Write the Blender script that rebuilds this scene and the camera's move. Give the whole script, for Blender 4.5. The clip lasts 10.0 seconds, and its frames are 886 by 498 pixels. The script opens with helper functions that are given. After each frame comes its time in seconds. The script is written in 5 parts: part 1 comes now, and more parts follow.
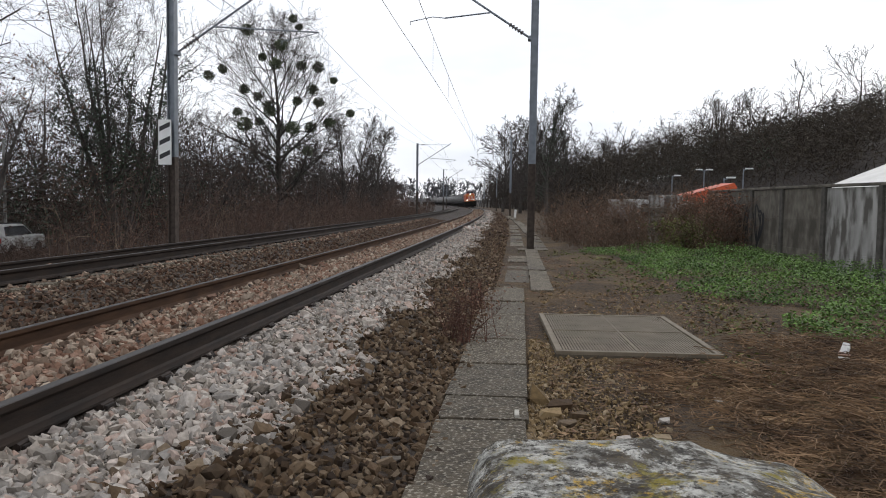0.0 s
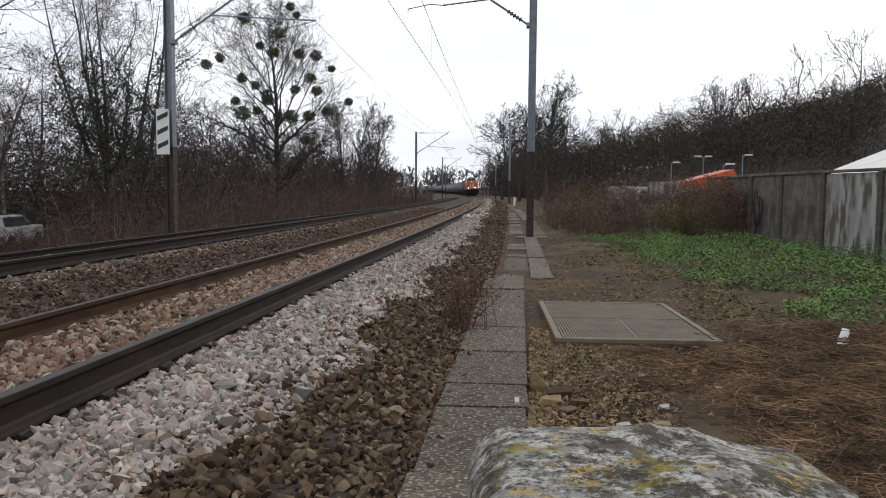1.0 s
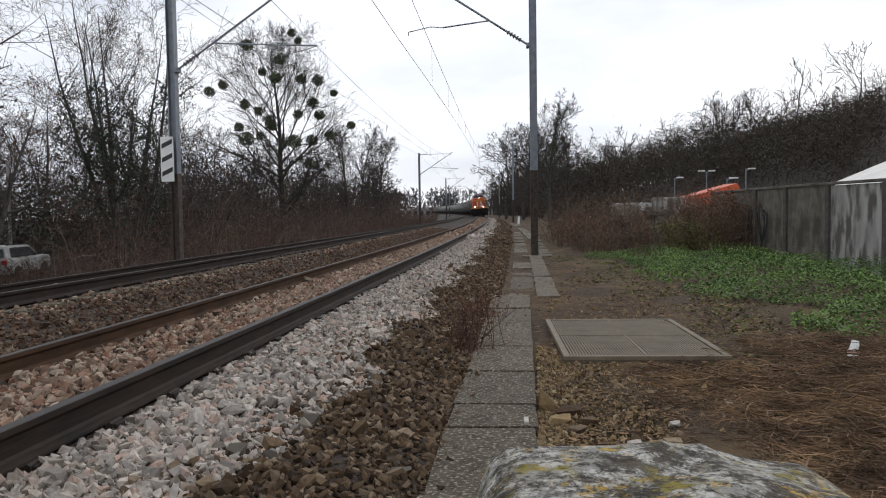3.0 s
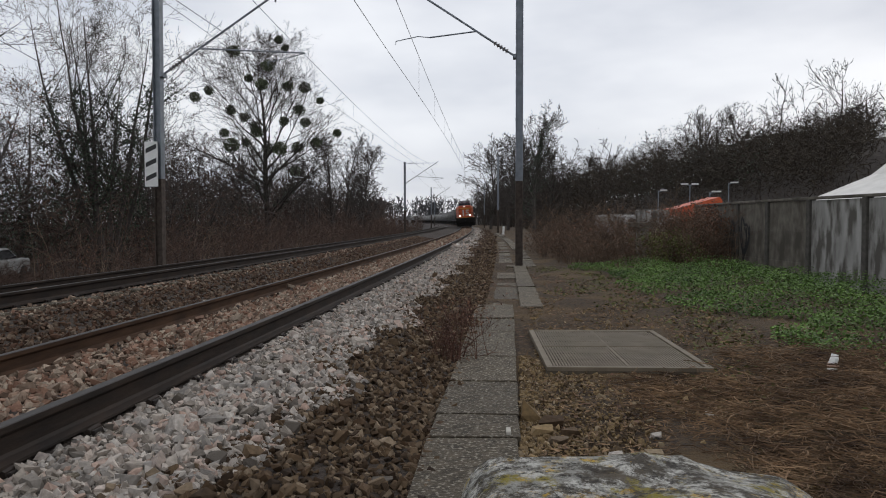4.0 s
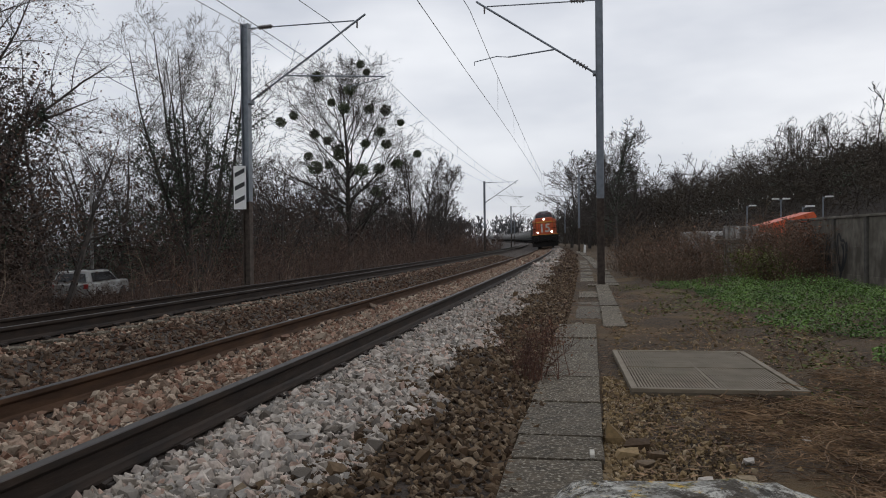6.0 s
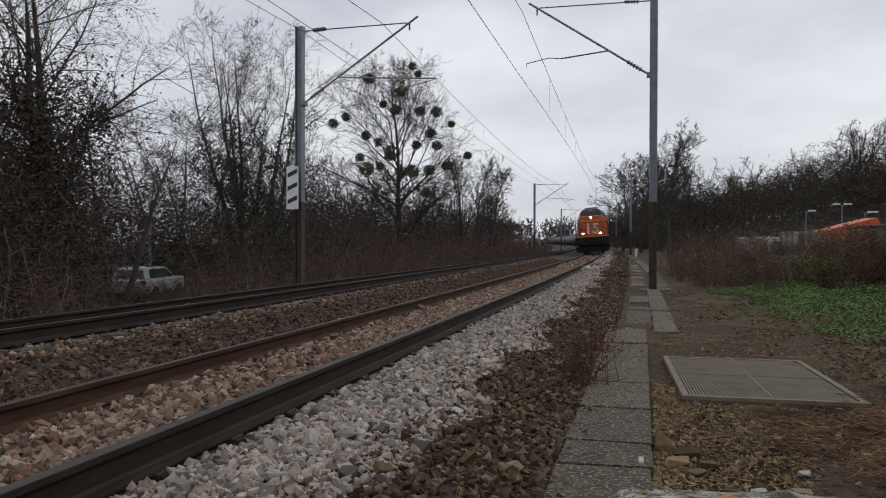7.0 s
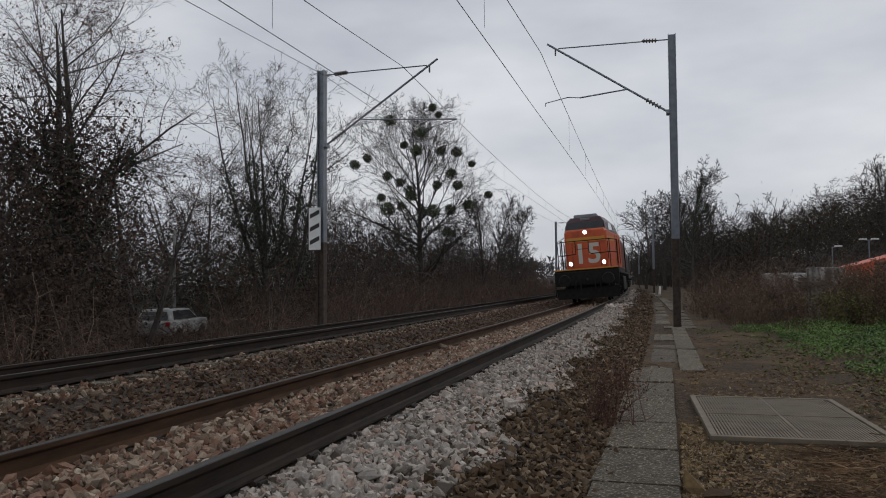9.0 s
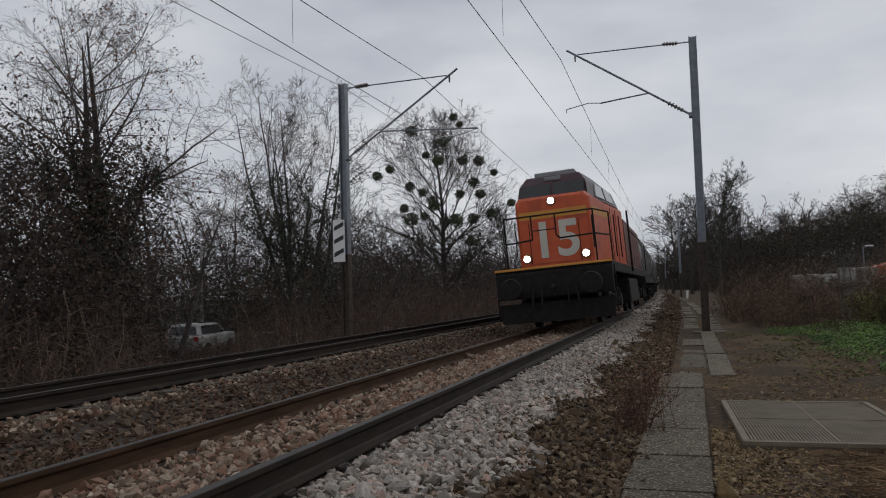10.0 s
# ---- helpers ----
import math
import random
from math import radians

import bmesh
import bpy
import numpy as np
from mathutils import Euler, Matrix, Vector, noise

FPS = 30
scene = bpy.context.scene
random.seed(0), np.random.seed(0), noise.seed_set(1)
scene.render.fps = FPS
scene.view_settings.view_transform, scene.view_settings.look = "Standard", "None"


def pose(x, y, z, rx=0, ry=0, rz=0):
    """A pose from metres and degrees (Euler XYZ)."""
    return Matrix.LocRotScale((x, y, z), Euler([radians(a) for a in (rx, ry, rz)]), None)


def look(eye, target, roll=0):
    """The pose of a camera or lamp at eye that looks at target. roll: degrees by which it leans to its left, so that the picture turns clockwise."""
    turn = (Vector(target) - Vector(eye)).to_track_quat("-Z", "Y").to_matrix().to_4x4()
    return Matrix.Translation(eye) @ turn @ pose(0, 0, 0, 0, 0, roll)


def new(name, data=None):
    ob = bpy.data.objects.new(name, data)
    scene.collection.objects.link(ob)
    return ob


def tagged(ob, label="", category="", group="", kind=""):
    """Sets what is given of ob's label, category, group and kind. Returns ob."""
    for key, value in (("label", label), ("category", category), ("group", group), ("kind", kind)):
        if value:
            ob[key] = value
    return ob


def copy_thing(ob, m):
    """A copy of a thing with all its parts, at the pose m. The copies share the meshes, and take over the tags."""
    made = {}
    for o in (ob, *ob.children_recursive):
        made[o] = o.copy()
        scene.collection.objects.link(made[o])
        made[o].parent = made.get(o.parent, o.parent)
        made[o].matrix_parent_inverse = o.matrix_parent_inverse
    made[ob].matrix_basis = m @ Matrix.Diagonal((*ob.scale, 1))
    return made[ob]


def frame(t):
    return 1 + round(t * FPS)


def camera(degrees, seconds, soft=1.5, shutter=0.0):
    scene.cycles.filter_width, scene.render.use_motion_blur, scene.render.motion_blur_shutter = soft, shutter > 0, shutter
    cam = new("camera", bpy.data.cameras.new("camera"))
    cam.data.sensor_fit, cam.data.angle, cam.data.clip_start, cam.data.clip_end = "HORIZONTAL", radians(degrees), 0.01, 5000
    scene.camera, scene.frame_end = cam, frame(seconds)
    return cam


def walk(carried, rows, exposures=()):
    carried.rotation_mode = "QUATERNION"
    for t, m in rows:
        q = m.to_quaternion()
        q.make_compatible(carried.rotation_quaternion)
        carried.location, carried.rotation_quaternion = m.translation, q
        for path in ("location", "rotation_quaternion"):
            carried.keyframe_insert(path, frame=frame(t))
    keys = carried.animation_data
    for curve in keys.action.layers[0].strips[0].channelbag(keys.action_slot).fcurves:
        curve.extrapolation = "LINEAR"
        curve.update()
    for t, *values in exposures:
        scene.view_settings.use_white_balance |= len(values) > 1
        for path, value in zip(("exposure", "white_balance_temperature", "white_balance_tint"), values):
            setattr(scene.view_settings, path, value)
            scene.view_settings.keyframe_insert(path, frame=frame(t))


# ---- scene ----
# World: z = 0 is the head of the near rail, y runs ahead, x to the right.
cam = camera(60.5, 10.0, soft=1.0, shutter=0.25)
EYE = (0.0, 0.0, 0.843)
PATH = [
    (0, 0.87, -3.47, -0.79), (0.5, 1.07, -4.02, -0.56), (1, 0.8, -4.35, -0.45), (1.5, 0.98, -3.87, -0.27),
    (2, 1.56, -3.98, -0.64), (3.3, 1.62, -1.4, 1.68), (3.4, 2.33, -0.24, 1.94), (3.5, 3.32, 1.18, 1.98),
    (3.7, 0.42, -1.34, 1.72), (4, -0.03, -2.12, 0.05), (4.5, 1.87, -2.69, 0.13), (4.7, 2.15, -2.27, 0.37),
    (5, 3.86, -1.71, 0.54), (5.2, 5.31, -1.6, 1.3), (6.3, 6.23, -0.34, 0.38), (6.5, 6.97, -0.26, 0.59),
    (7, 9.7, -0.5, -0.14), (7.5, 12.13, 1.2, 0.48), (8, 11.59, 2.47, 0.29), (8.5, 11.82, 2.27, -0.39),
    (9, 11.33, 2.46, 0.38), (9.5, 11.43, 2.83, 0.53), (10, 13.21, 3.2, 1.65)]
EXPOSURE = [(0.0, 0.06), (2.2, 0.04), (3.3, -0.02), (3.5, -0.02), (4.0, -0.36), (5.2, -0.38), (6.5, -0.46), (8.0, -0.62), (10.0, -0.78)]
walk(cam, [(t, pose(*EYE, 90 + p, r, yaw)) for t, yaw, p, r in PATH], EXPOSURE)

# ---- light: a bright overcast winter sky ----
world = bpy.data.worlds.new("overcast_sky")
scene.world = world
world.use_nodes = True
wn, wl = world.node_tree.nodes, world.node_tree.links
wn.clear()
w_out, w_bg = wn.new("ShaderNodeOutputWorld"), wn.new("ShaderNodeBackground")
w_sky, w_mix, w_mul = wn.new("ShaderNodeTexSky"), wn.new("ShaderNodeMix"), wn.new("ShaderNodeMix")
w_co, w_map, w_noise, w_ramp = (wn.new("ShaderNodeTexCoord"), wn.new("ShaderNodeMapping"), wn.new("ShaderNodeTexNoise"),
                                wn.new("ShaderNodeValToRGB"))
w_sky.sky_type, w_sky.sun_disc, w_sky.sun_elevation, w_sky.sun_rotation = "NISHITA", False, radians(28), radians(40)
w_mul.data_type, w_mul.blend_type, w_mix.data_type = "RGBA", "MULTIPLY", "RGBA"
w_mul.inputs[0].default_value = 1.0
w_mul.inputs[7].default_value = (0.11, 0.11, 0.11, 1)
w_map.inputs["Scale"].default_value = (1.2, 1.2, 3.5)
w_noise.inputs["Scale"].default_value, w_noise.inputs["Detail"].default_value = 1.6, 5.0
w_ramp.color_ramp.elements[0].position, w_ramp.color_ramp.elements[1].position = 0.36, 0.63
w_ramp.color_ramp.elements[0].color, w_ramp.color_ramp.elements[1].color = (0.63, 0.665, 0.75, 1), (1.0, 1.02, 1.07, 1)
w_mix.inputs[0].default_value = 0.93
wl.new(w_co.outputs["Generated"], w_map.inputs[0])
wl.new(w_map.outputs[0], w_noise.inputs["Vector"])
wl.new(w_noise.outputs[0], w_ramp.inputs[0])
wl.new(w_sky.outputs[0], w_mul.inputs[6])
wl.new(w_mul.outputs[2], w_mix.inputs[6])
wl.new(w_ramp.outputs[0], w_mix.inputs[7])
wl.new(w_mix.outputs[2], w_bg.inputs[0])
w_bg.inputs[1].default_value = 1.2
wl.new(w_bg.outputs[0], w_out.inputs[0])
sun = new("sun", bpy.data.lights.new("sun", "SUN"))
sun.data.energy, sun.data.angle, sun.data.color = 0.6, radians(40), (1, 0.95, 0.88)
sun.matrix_world = look((60, 60, 60), (0, 10, 0))


# ---- materials ----
def mat(name, c1, c2, scale=8.0, rough=0.85, bump=0.2, metal=0.0, spread=0.0, stain=None, stain_scale=1.2, stain_at=0.55, fine=6.0,
        stretch=(1, 1, 1), bump_scale=None, spec=0.4):
    """Two colours mixed by a fine noise, a broad stain over them, a tint that differs piece by piece (spread), and relief."""
    m = bpy.data.materials.new(name)
    m.use_nodes = True
    n, l = m.node_tree.nodes, m.node_tree.links
    b = n["Principled BSDF"]
    b.inputs["Roughness"].default_value, b.inputs["Metallic"].default_value = rough, metal
    b.inputs["Specular IOR Level"].default_value = spec
    co, mp, nz, rp = n.new("ShaderNodeTexCoord"), n.new("ShaderNodeMapping"), n.new("ShaderNodeTexNoise"), n.new("ShaderNodeValToRGB")
    mp.inputs["Scale"].default_value = stretch
    l.new(co.outputs["Object"], mp.inputs[0])
    l.new(mp.outputs[0], nz.inputs["Vector"])
    nz.inputs["Scale"].default_value, nz.inputs["Detail"].default_value = scale, fine
    rp.color_ramp.elements[0].position, rp.color_ramp.elements[1].position = 0.33, 0.67
    rp.color_ramp.elements[0].color, rp.color_ramp.elements[1].color = (*c1, 1), (*c2, 1)
    l.new(nz.outputs[0], rp.inputs[0])
    col = rp.outputs[0]
    if stain:
        sz, sr, sm = n.new("ShaderNodeTexNoise"), n.new("ShaderNodeMapRange"), n.new("ShaderNodeMix")
        sm.data_type = "RGBA"
        sz.inputs["Scale"].default_value, sz.inputs["Detail"].default_value = stain_scale, 5.0
        l.new(mp.outputs[0], sz.inputs["Vector"])
        sr.inputs[1].default_value, sr.inputs[2].default_value = stain_at - 0.07, stain_at + 0.07
        l.new(sz.outputs[0], sr.inputs[0])
        l.new(sr.outputs[0], sm.inputs[0])
        l.new(col, sm.inputs[6])
        sm.inputs[7].default_value = (*stain, 1)
        col = sm.outputs[2]
    if spread:
        ge, oi, ad, hs, mr, fr = (n.new("ShaderNodeNewGeometry"), n.new("ShaderNodeObjectInfo"), n.new("ShaderNodeMath"),
                                  n.new("ShaderNodeHueSaturation"), n.new("ShaderNodeMapRange"), n.new("ShaderNodeMath"))
        l.new(ge.outputs["Random Per Island"], ad.inputs[0])
        l.new(oi.outputs["Random"], ad.inputs[1])
        fr.operation = "FRACT"
        l.new(ad.outputs[0], fr.inputs[0])
        mr.inputs[3].default_value, mr.inputs[4].default_value = 1 - spread, 1 + spread
        l.new(fr.outputs[0], mr.inputs[0])
        l.new(mr.outputs[0], hs.inputs["Value"])
        l.new(col, hs.inputs["Color"])
        col = hs.outputs[0]
    l.new(col, b.inputs["Base Color"])
    if bump:
        bp, bz = n.new("ShaderNodeBump"), n.new("ShaderNodeTexNoise")
        bz.inputs["Scale"].default_value, bz.inputs["Detail"].default_value = bump_scale or scale * 2.5, 6.0
        l.new(mp.outputs[0], bz.inputs["Vector"])
        l.new(bz.outputs[0], bp.inputs["Height"])
        bp.inputs["Strength"].default_value, bp.inputs["Distance"].default_value = bump, 0.02
        l.new(bp.outputs[0], b.inputs["Normal"])
    return m


def stone_mat(name, stops, rough=0.9):
    """Broken stone: each piece takes its own colour from the stops."""
    m = bpy.data.materials.new(name)
    m.use_nodes = True
    n, l = m.node_tree.nodes, m.node_tree.links
    b = n["Principled BSDF"]
    b.inputs["Roughness"].default_value = rough
    b.inputs["Specular IOR Level"].default_value = 0.25
    ge, oi, ad, fr, rp = (n.new("ShaderNodeNewGeometry"), n.new("ShaderNodeObjectInfo"), n.new("ShaderNodeMath"), n.new("ShaderNodeMath"),
                          n.new("ShaderNodeValToRGB"))
    fr.operation = "FRACT"
    l.new(ge.outputs["Random Per Island"], ad.inputs[0])
    l.new(oi.outputs["Random"], ad.inputs[1])
    l.new(ad.outputs[0], fr.inputs[0])
    l.new(fr.outputs[0], rp.inputs[0])
    while len(rp.color_ramp.elements) < len(stops):
        rp.color_ramp.elements.new(0.5)
    for k, c in enumerate(stops):
        rp.color_ramp.elements[k].position = k / (len(stops) - 1)
        rp.color_ramp.elements[k].color = (*c, 1)
    nz, mx, co = n.new("ShaderNodeTexNoise"), n.new("ShaderNodeMix"), n.new("ShaderNodeTexCoord")
    mx.data_type, mx.blend_type = "RGBA", "MULTIPLY"
    nz.inputs["Scale"].default_value, nz.inputs["Detail"].default_value = 45.0, 5.0
    mr = n.new("ShaderNodeMapRange")
    mr.inputs[1].default_value, mr.inputs[2].default_value, mr.inputs[3].default_value, mr.inputs[4].default_value = 0.3, 0.7, 0.7, 1.15
    l.new(co.outputs["Object"], nz.inputs["Vector"])
    l.new(nz.outputs[0], mr.inputs[0])
    mx.inputs[0].default_value = 1.0
    l.new(rp.outputs[0], mx.inputs[6])
    l.new(mr.outputs[0], mx.inputs[7])
    l.new(mx.outputs[2], b.inputs["Base Color"])
    bp = n.new("ShaderNodeBump")
    bp.inputs["Strength"].default_value, bp.inputs["Distance"].default_value = 0.3, 0.01
    l.new(nz.outputs[0], bp.inputs["Height"])
    l.new(bp.outputs[0], b.inputs["Normal"])
    return m


def plain(name, c, rough=0.6, metal=0.0, emit=0.0):
    m = bpy.data.materials.new(name)
    m.use_nodes = True
    b = m.node_tree.nodes["Principled BSDF"]
    b.inputs["Base Color"].default_value, b.inputs["Roughness"].default_value, b.inputs["Metallic"].default_value = (*c, 1), rough, metal
    if emit:
        b.inputs["Emission Color"].default_value, b.inputs["Emission Strength"].default_value = (1, 0.93, 0.78, 1), emit
    return m


M_SOIL = mat("brown_soil", (0.012, 0.0064, 0.0026), (0.072, 0.041, 0.0150), 26, 0.95, 1.0, stain=(0.085, 0.052, 0.019), stain_scale=0.9, stain_at=0.56)
M_WOODFLOOR = mat("leaf_litter", (0.014, 0.010, 0.008), (0.035, 0.025, 0.018), 3, 0.95, 0.6)
M_BED = mat("ballast_bed", (0.018, 0.013, 0.009), (0.06, 0.043, 0.031), 22, 0.95, 0.9, stain=(0.035, 0.025, 0.02), stain_scale=0.8)
M_WHITE = stone_mat("grey_ballast", [(0.17, 0.145, 0.12), (0.37, 0.325, 0.275), (0.44, 0.39, 0.34), (0.28, 0.26, 0.235), (0.40, 0.28, 0.22), (0.52, 0.475, 0.42), (0.09, 0.075, 0.06), (0.33, 0.305, 0.275)])
M_BROWN = stone_mat("brown_ballast", [(0.046, 0.028, 0.015), (0.095, 0.059, 0.032), (0.15, 0.102, 0.060), (0.038, 0.023, 0.013), (0.24, 0.18, 0.12), (0.075, 0.044, 0.023), (0.022, 0.014, 0.009), (0.115, 0.076, 0.043)])
M_PINK = stone_mat("rusty_pink_ballast", [(0.15, 0.08, 0.05), (0.27, 0.165, 0.115), (0.36, 0.28, 0.21), (0.09, 0.055, 0.038), (0.40, 0.33, 0.25), (0.23, 0.125, 0.085), (0.12, 0.085, 0.06), (0.31, 0.22, 0.16)])
M_DARKST = stone_mat("dark_ballast", [(0.035, 0.020, 0.012), (0.085, 0.044, 0.027), (0.12, 0.075, 0.048), (0.035, 0.022, 0.014), (0.19, 0.14, 0.10), (0.05, 0.029, 0.018)])
M_RAIL = mat("rusty_rail_side", (0.016, 0.012, 0.010), (0.038, 0.025, 0.018), 14, 0.75, 0.25, stretch=(1, 0.2, 1), spec=0.3)
M_RAILRUST = mat("brown_rust_rail", (0.040, 0.022, 0.013), (0.085, 0.046, 0.026), 12, 0.85, 0.25, stretch=(1, 0.2, 1), spec=0.25)
M_RAILTOP = mat("worn_rail_head", (0.022, 0.019, 0.018), (0.045, 0.037, 0.032), 20, 0.6, 0.05, 0.2, stretch=(1, 0.05, 1))
M_CONC = mat("weathered_concrete", (0.038, 0.029, 0.018), (0.100, 0.080, 0.054), 14, 0.9, 0.9, spread=0.22, stain=(0.30, 0.27, 0.215), stain_scale=48, stain_at=0.60)
M_GALV = mat("galvanised_steel", (0.18, 0.20, 0.22), (0.25, 0.27, 0.30), 6, 0.55, 0.08, 0.55)
M_MASTLOW = mat("rusted_mast_foot", (0.05, 0.037, 0.03), (0.10, 0.078, 0.064), 9, 0.8, 0.2, 0.2)
M_WIRE = plain("dark_wire", (0.09, 0.09, 0.10), 0.5, 0.7)
M_INSUL = plain("brown_insulator", (0.07, 0.055, 0.05), 0.35)
M_BARK = mat("grey_bark", (0.045, 0.04, 0.035), (0.10, 0.09, 0.08), 6, 0.95, 0.4)
M_BARKM = mat("grey_brown_bark", (0.040, 0.034, 0.030), (0.085, 0.073, 0.065), 6, 0.95, 0.4)
M_REED = mat("pale_dry_stalks", (0.12, 0.085, 0.055), (0.24, 0.18, 0.125), 3, 0.9, 0, spread=0.3)
M_TWIG = mat("brown_twigs", (0.056, 0.036, 0.028), (0.128, 0.083, 0.062), 1.3, 0.95, 0, spread=0.4)
M_IVY = mat("ivy_leaves", (0.020, 0.032, 0.020), (0.046, 0.066, 0.036), 3, 0.6, 0, spread=0.35)
M_MISTLE = mat("mistletoe_leaves", (0.050, 0.064, 0.032), (0.095, 0.115, 0.06), 3, 0.7, 0, spread=0.3)
M_RUSSET = mat("russet_dead_leaves", (0.10, 0.05, 0.032), (0.19, 0.10, 0.06), 2, 0.9, 0, spread=0.4)
M_NETTLE = mat("green_nettles", (0.042, 0.088, 0.013), (0.115, 0.20, 0.036), 1.2, 0.7, 0, spread=0.5)
M_HILL = mat("slope_bark", (0.034, 0.028, 0.024), (0.068, 0.057, 0.048), 4, 0.95, 0)
M_HILLBRUSH = mat("slope_brush_brown", (0.029, 0.022, 0.016), (0.062, 0.049, 0.034), 1.0, 0.95, 0, spread=0.35)
M_DRY = mat("dry_shrub_twigs", (0.055, 0.035, 0.024), (0.16, 0.108, 0.072), 1.5, 0.95, 0, spread=0.4)
M_BRUSH = mat("dark_brush_twigs", (0.033, 0.022, 0.017), (0.080, 0.053, 0.040), 1.5, 0.95, 0, spread=0.4)
M_STRAW = mat("dead_vines", (0.045, 0.024, 0.012), (0.24, 0.15, 0.082), 3, 0.95, 0, spread=0.4)


# ---- the line: place along it (s, metres) and across it (u, metres right of the near rail) ----
_S = np.arange(-60.0, 900.0, 0.5)
_K1 = 6.2e-7
_TH = -0.092037 + 0.000666 * _S - np.where(_S > 0, _K1 * np.clip(_S, 0, 200) ** 2 / 2 + _K1 * 200 * np.clip(_S - 200, 0, None), 0)
_X, _Y = np.zeros_like(_S), np.zeros_like(_S)
_mid = (_TH[1:] + _TH[:-1]) / 2
_X[1:], _Y[1:] = np.cumsum(-np.sin(_mid) * 0.5), np.cumsum(np.cos(_mid) * 0.5)
_X += -2.106 - np.interp(0, _S, _X)
_Y -= np.interp(0, _S, _Y)
CANT = 0.0706
GAUGE = 1.505
FAR_U = -3.66
FAR_Z = 0.022


def turn(s):
    return float(np.interp(s, _S, _TH))


def along(s, u, z=0.0):
    """The world place at s metres along the line, u metres to the right of the near rail."""
    th = np.interp(s, _S, _TH)
    return np.stack([np.interp(s, _S, _X) + u * np.cos(th), np.interp(s, _S, _Y) + u * np.sin(th), z + 0 * (s + u)], -1)


def to_line(x, y):
    """The reverse of along(), for points near the line."""
    s = np.asarray(y, float)
    for _ in range(4):
        th = np.interp(s, _S, _TH)
        s = s + (np.asarray(x) - np.interp(s, _S, _X)) * -np.sin(th) + (np.asarray(y) - np.interp(s, _S, _Y)) * np.cos(th)
    th = np.interp(s, _S, _TH)
    return s, (np.asarray(x) - np.interp(s, _S, _X)) * np.cos(th) + (np.asarray(y) - np.interp(s, _S, _Y)) * np.sin(th)


_PU = [-400, -60, -14, -10, -7.3, -6.3, -5.8, -5.17, -3.66, -3.1, -2.6, -2.0, -1.5, 0.0, 0.45, 1.1, 1.62, 2.3, 4.0, 6.5, 9.0, 14.0, 20, 26, 32, 46, 95, 150, 400]
_PZ = [-2.0, -1.9, -1.75, -1.45, -0.5, -0.36, -0.29, -0.26, -0.155, -0.20, -0.30, -0.30, -0.28, -0.178, -0.185, -0.25, -0.33, -0.33, -0.33, -0.40, -0.52, -0.6, -0.4, 2.6, 6.2, 11, 20, 25, 30]


def ground_z(s, u):
    """The height of the ground across the line; the wooded slope sinks away far down the line."""
    z = np.interp(u, _PU, _PZ)
    hill = np.clip((u - 16) / 10, 0, 1) * np.clip(1.15 - np.asarray(s, float) / 400, 0.2, 1)
    return np.where(u > 16, -0.5 + (z + 0.5) * hill, z)


# ---- mesh helpers ----
def part(name, bm, material, parent=None, label=""):
    me = bpy.data.meshes.new(name)
    bm.to_mesh(me)
    bm.free()
    me.materials.append(material)
    ob = new(name, me)
    if parent is not None:
        ob.parent = parent
    return tagged(ob, label)


def from_arrays(name, verts, faces, material, parent=None, smooth=False):
    """A mesh from an array of places and an array of equal-sided faces."""
    verts, faces = np.asarray(verts, np.float32).reshape(-1, 3), np.asarray(faces, np.int32)
    me = bpy.data.meshes.new(name)
    k = faces.shape[1]
    me.vertices.add(len(verts))
    me.vertices.foreach_set("co", verts.ravel())
    me.loops.add(faces.size)
    me.loops.foreach_set("vertex_index", faces.ravel())
    me.polygons.add(len(faces))
    me.polygons.foreach_set("loop_start", np.arange(0, faces.size, k, dtype=np.int32))
    me.polygons.foreach_set("use_smooth", np.full(len(faces), smooth))
    me.update(calc_edges=True)
    me.materials.append(material)
    ob = new(name, me)
    if parent is not None:
        ob.parent = parent
    return ob


def box(bm, x0, x1, y0, y1, z0, z1, bevel=0.0, m=None):
    r = bmesh.ops.create_cube(bm, size=1, matrix=Matrix.LocRotScale(((x0 + x1) / 2, (y0 + y1) / 2, (z0 + z1) / 2), None, (x1 - x0, y1 - y0, z1 - z0)))
    vs = r["verts"]
    if bevel:
        es = list({e for v in vs for e in v.link_edges})
        vs = list({v for f in bmesh.ops.bevel(bm, geom=es, offset=bevel, segments=2, profile=0.6, affect="EDGES")["faces"] for v in f.verts} | {v for v in vs if v.is_valid})
    if m is not None:
        bmesh.ops.transform(bm, matrix=m, verts=vs)
    return vs


def rod(bm, a, b, r, sides=8, r2=None):
    a, b = Vector(a), Vector(b)
    q = (b - a).to_track_quat("Z", "Y")
    bmesh.ops.create_cone(bm, cap_ends=True, segments=sides, radius1=r, radius2=r if r2 is None else r2, depth=(b - a).length,
                          matrix=Matrix.LocRotScale((a + b) / 2, q, None))


def boxed(name, dims, material, parent, bevel=0.0, label=""):
    bm = bmesh.new()
    box(bm, *dims, bevel)
    return part(name, bm, material, parent, label)


def rodded(name, a, b, r, material, parent, sides=8, r2=None, label=""):
    bm = bmesh.new()
    rod(bm, a, b, r, sides, r2)
    return part(name, bm, material, parent, label)


def thing(name, m, label, category, group=""):
    ob = new(name)
    ob.matrix_world = m
    return tagged(ob, label, category, group)


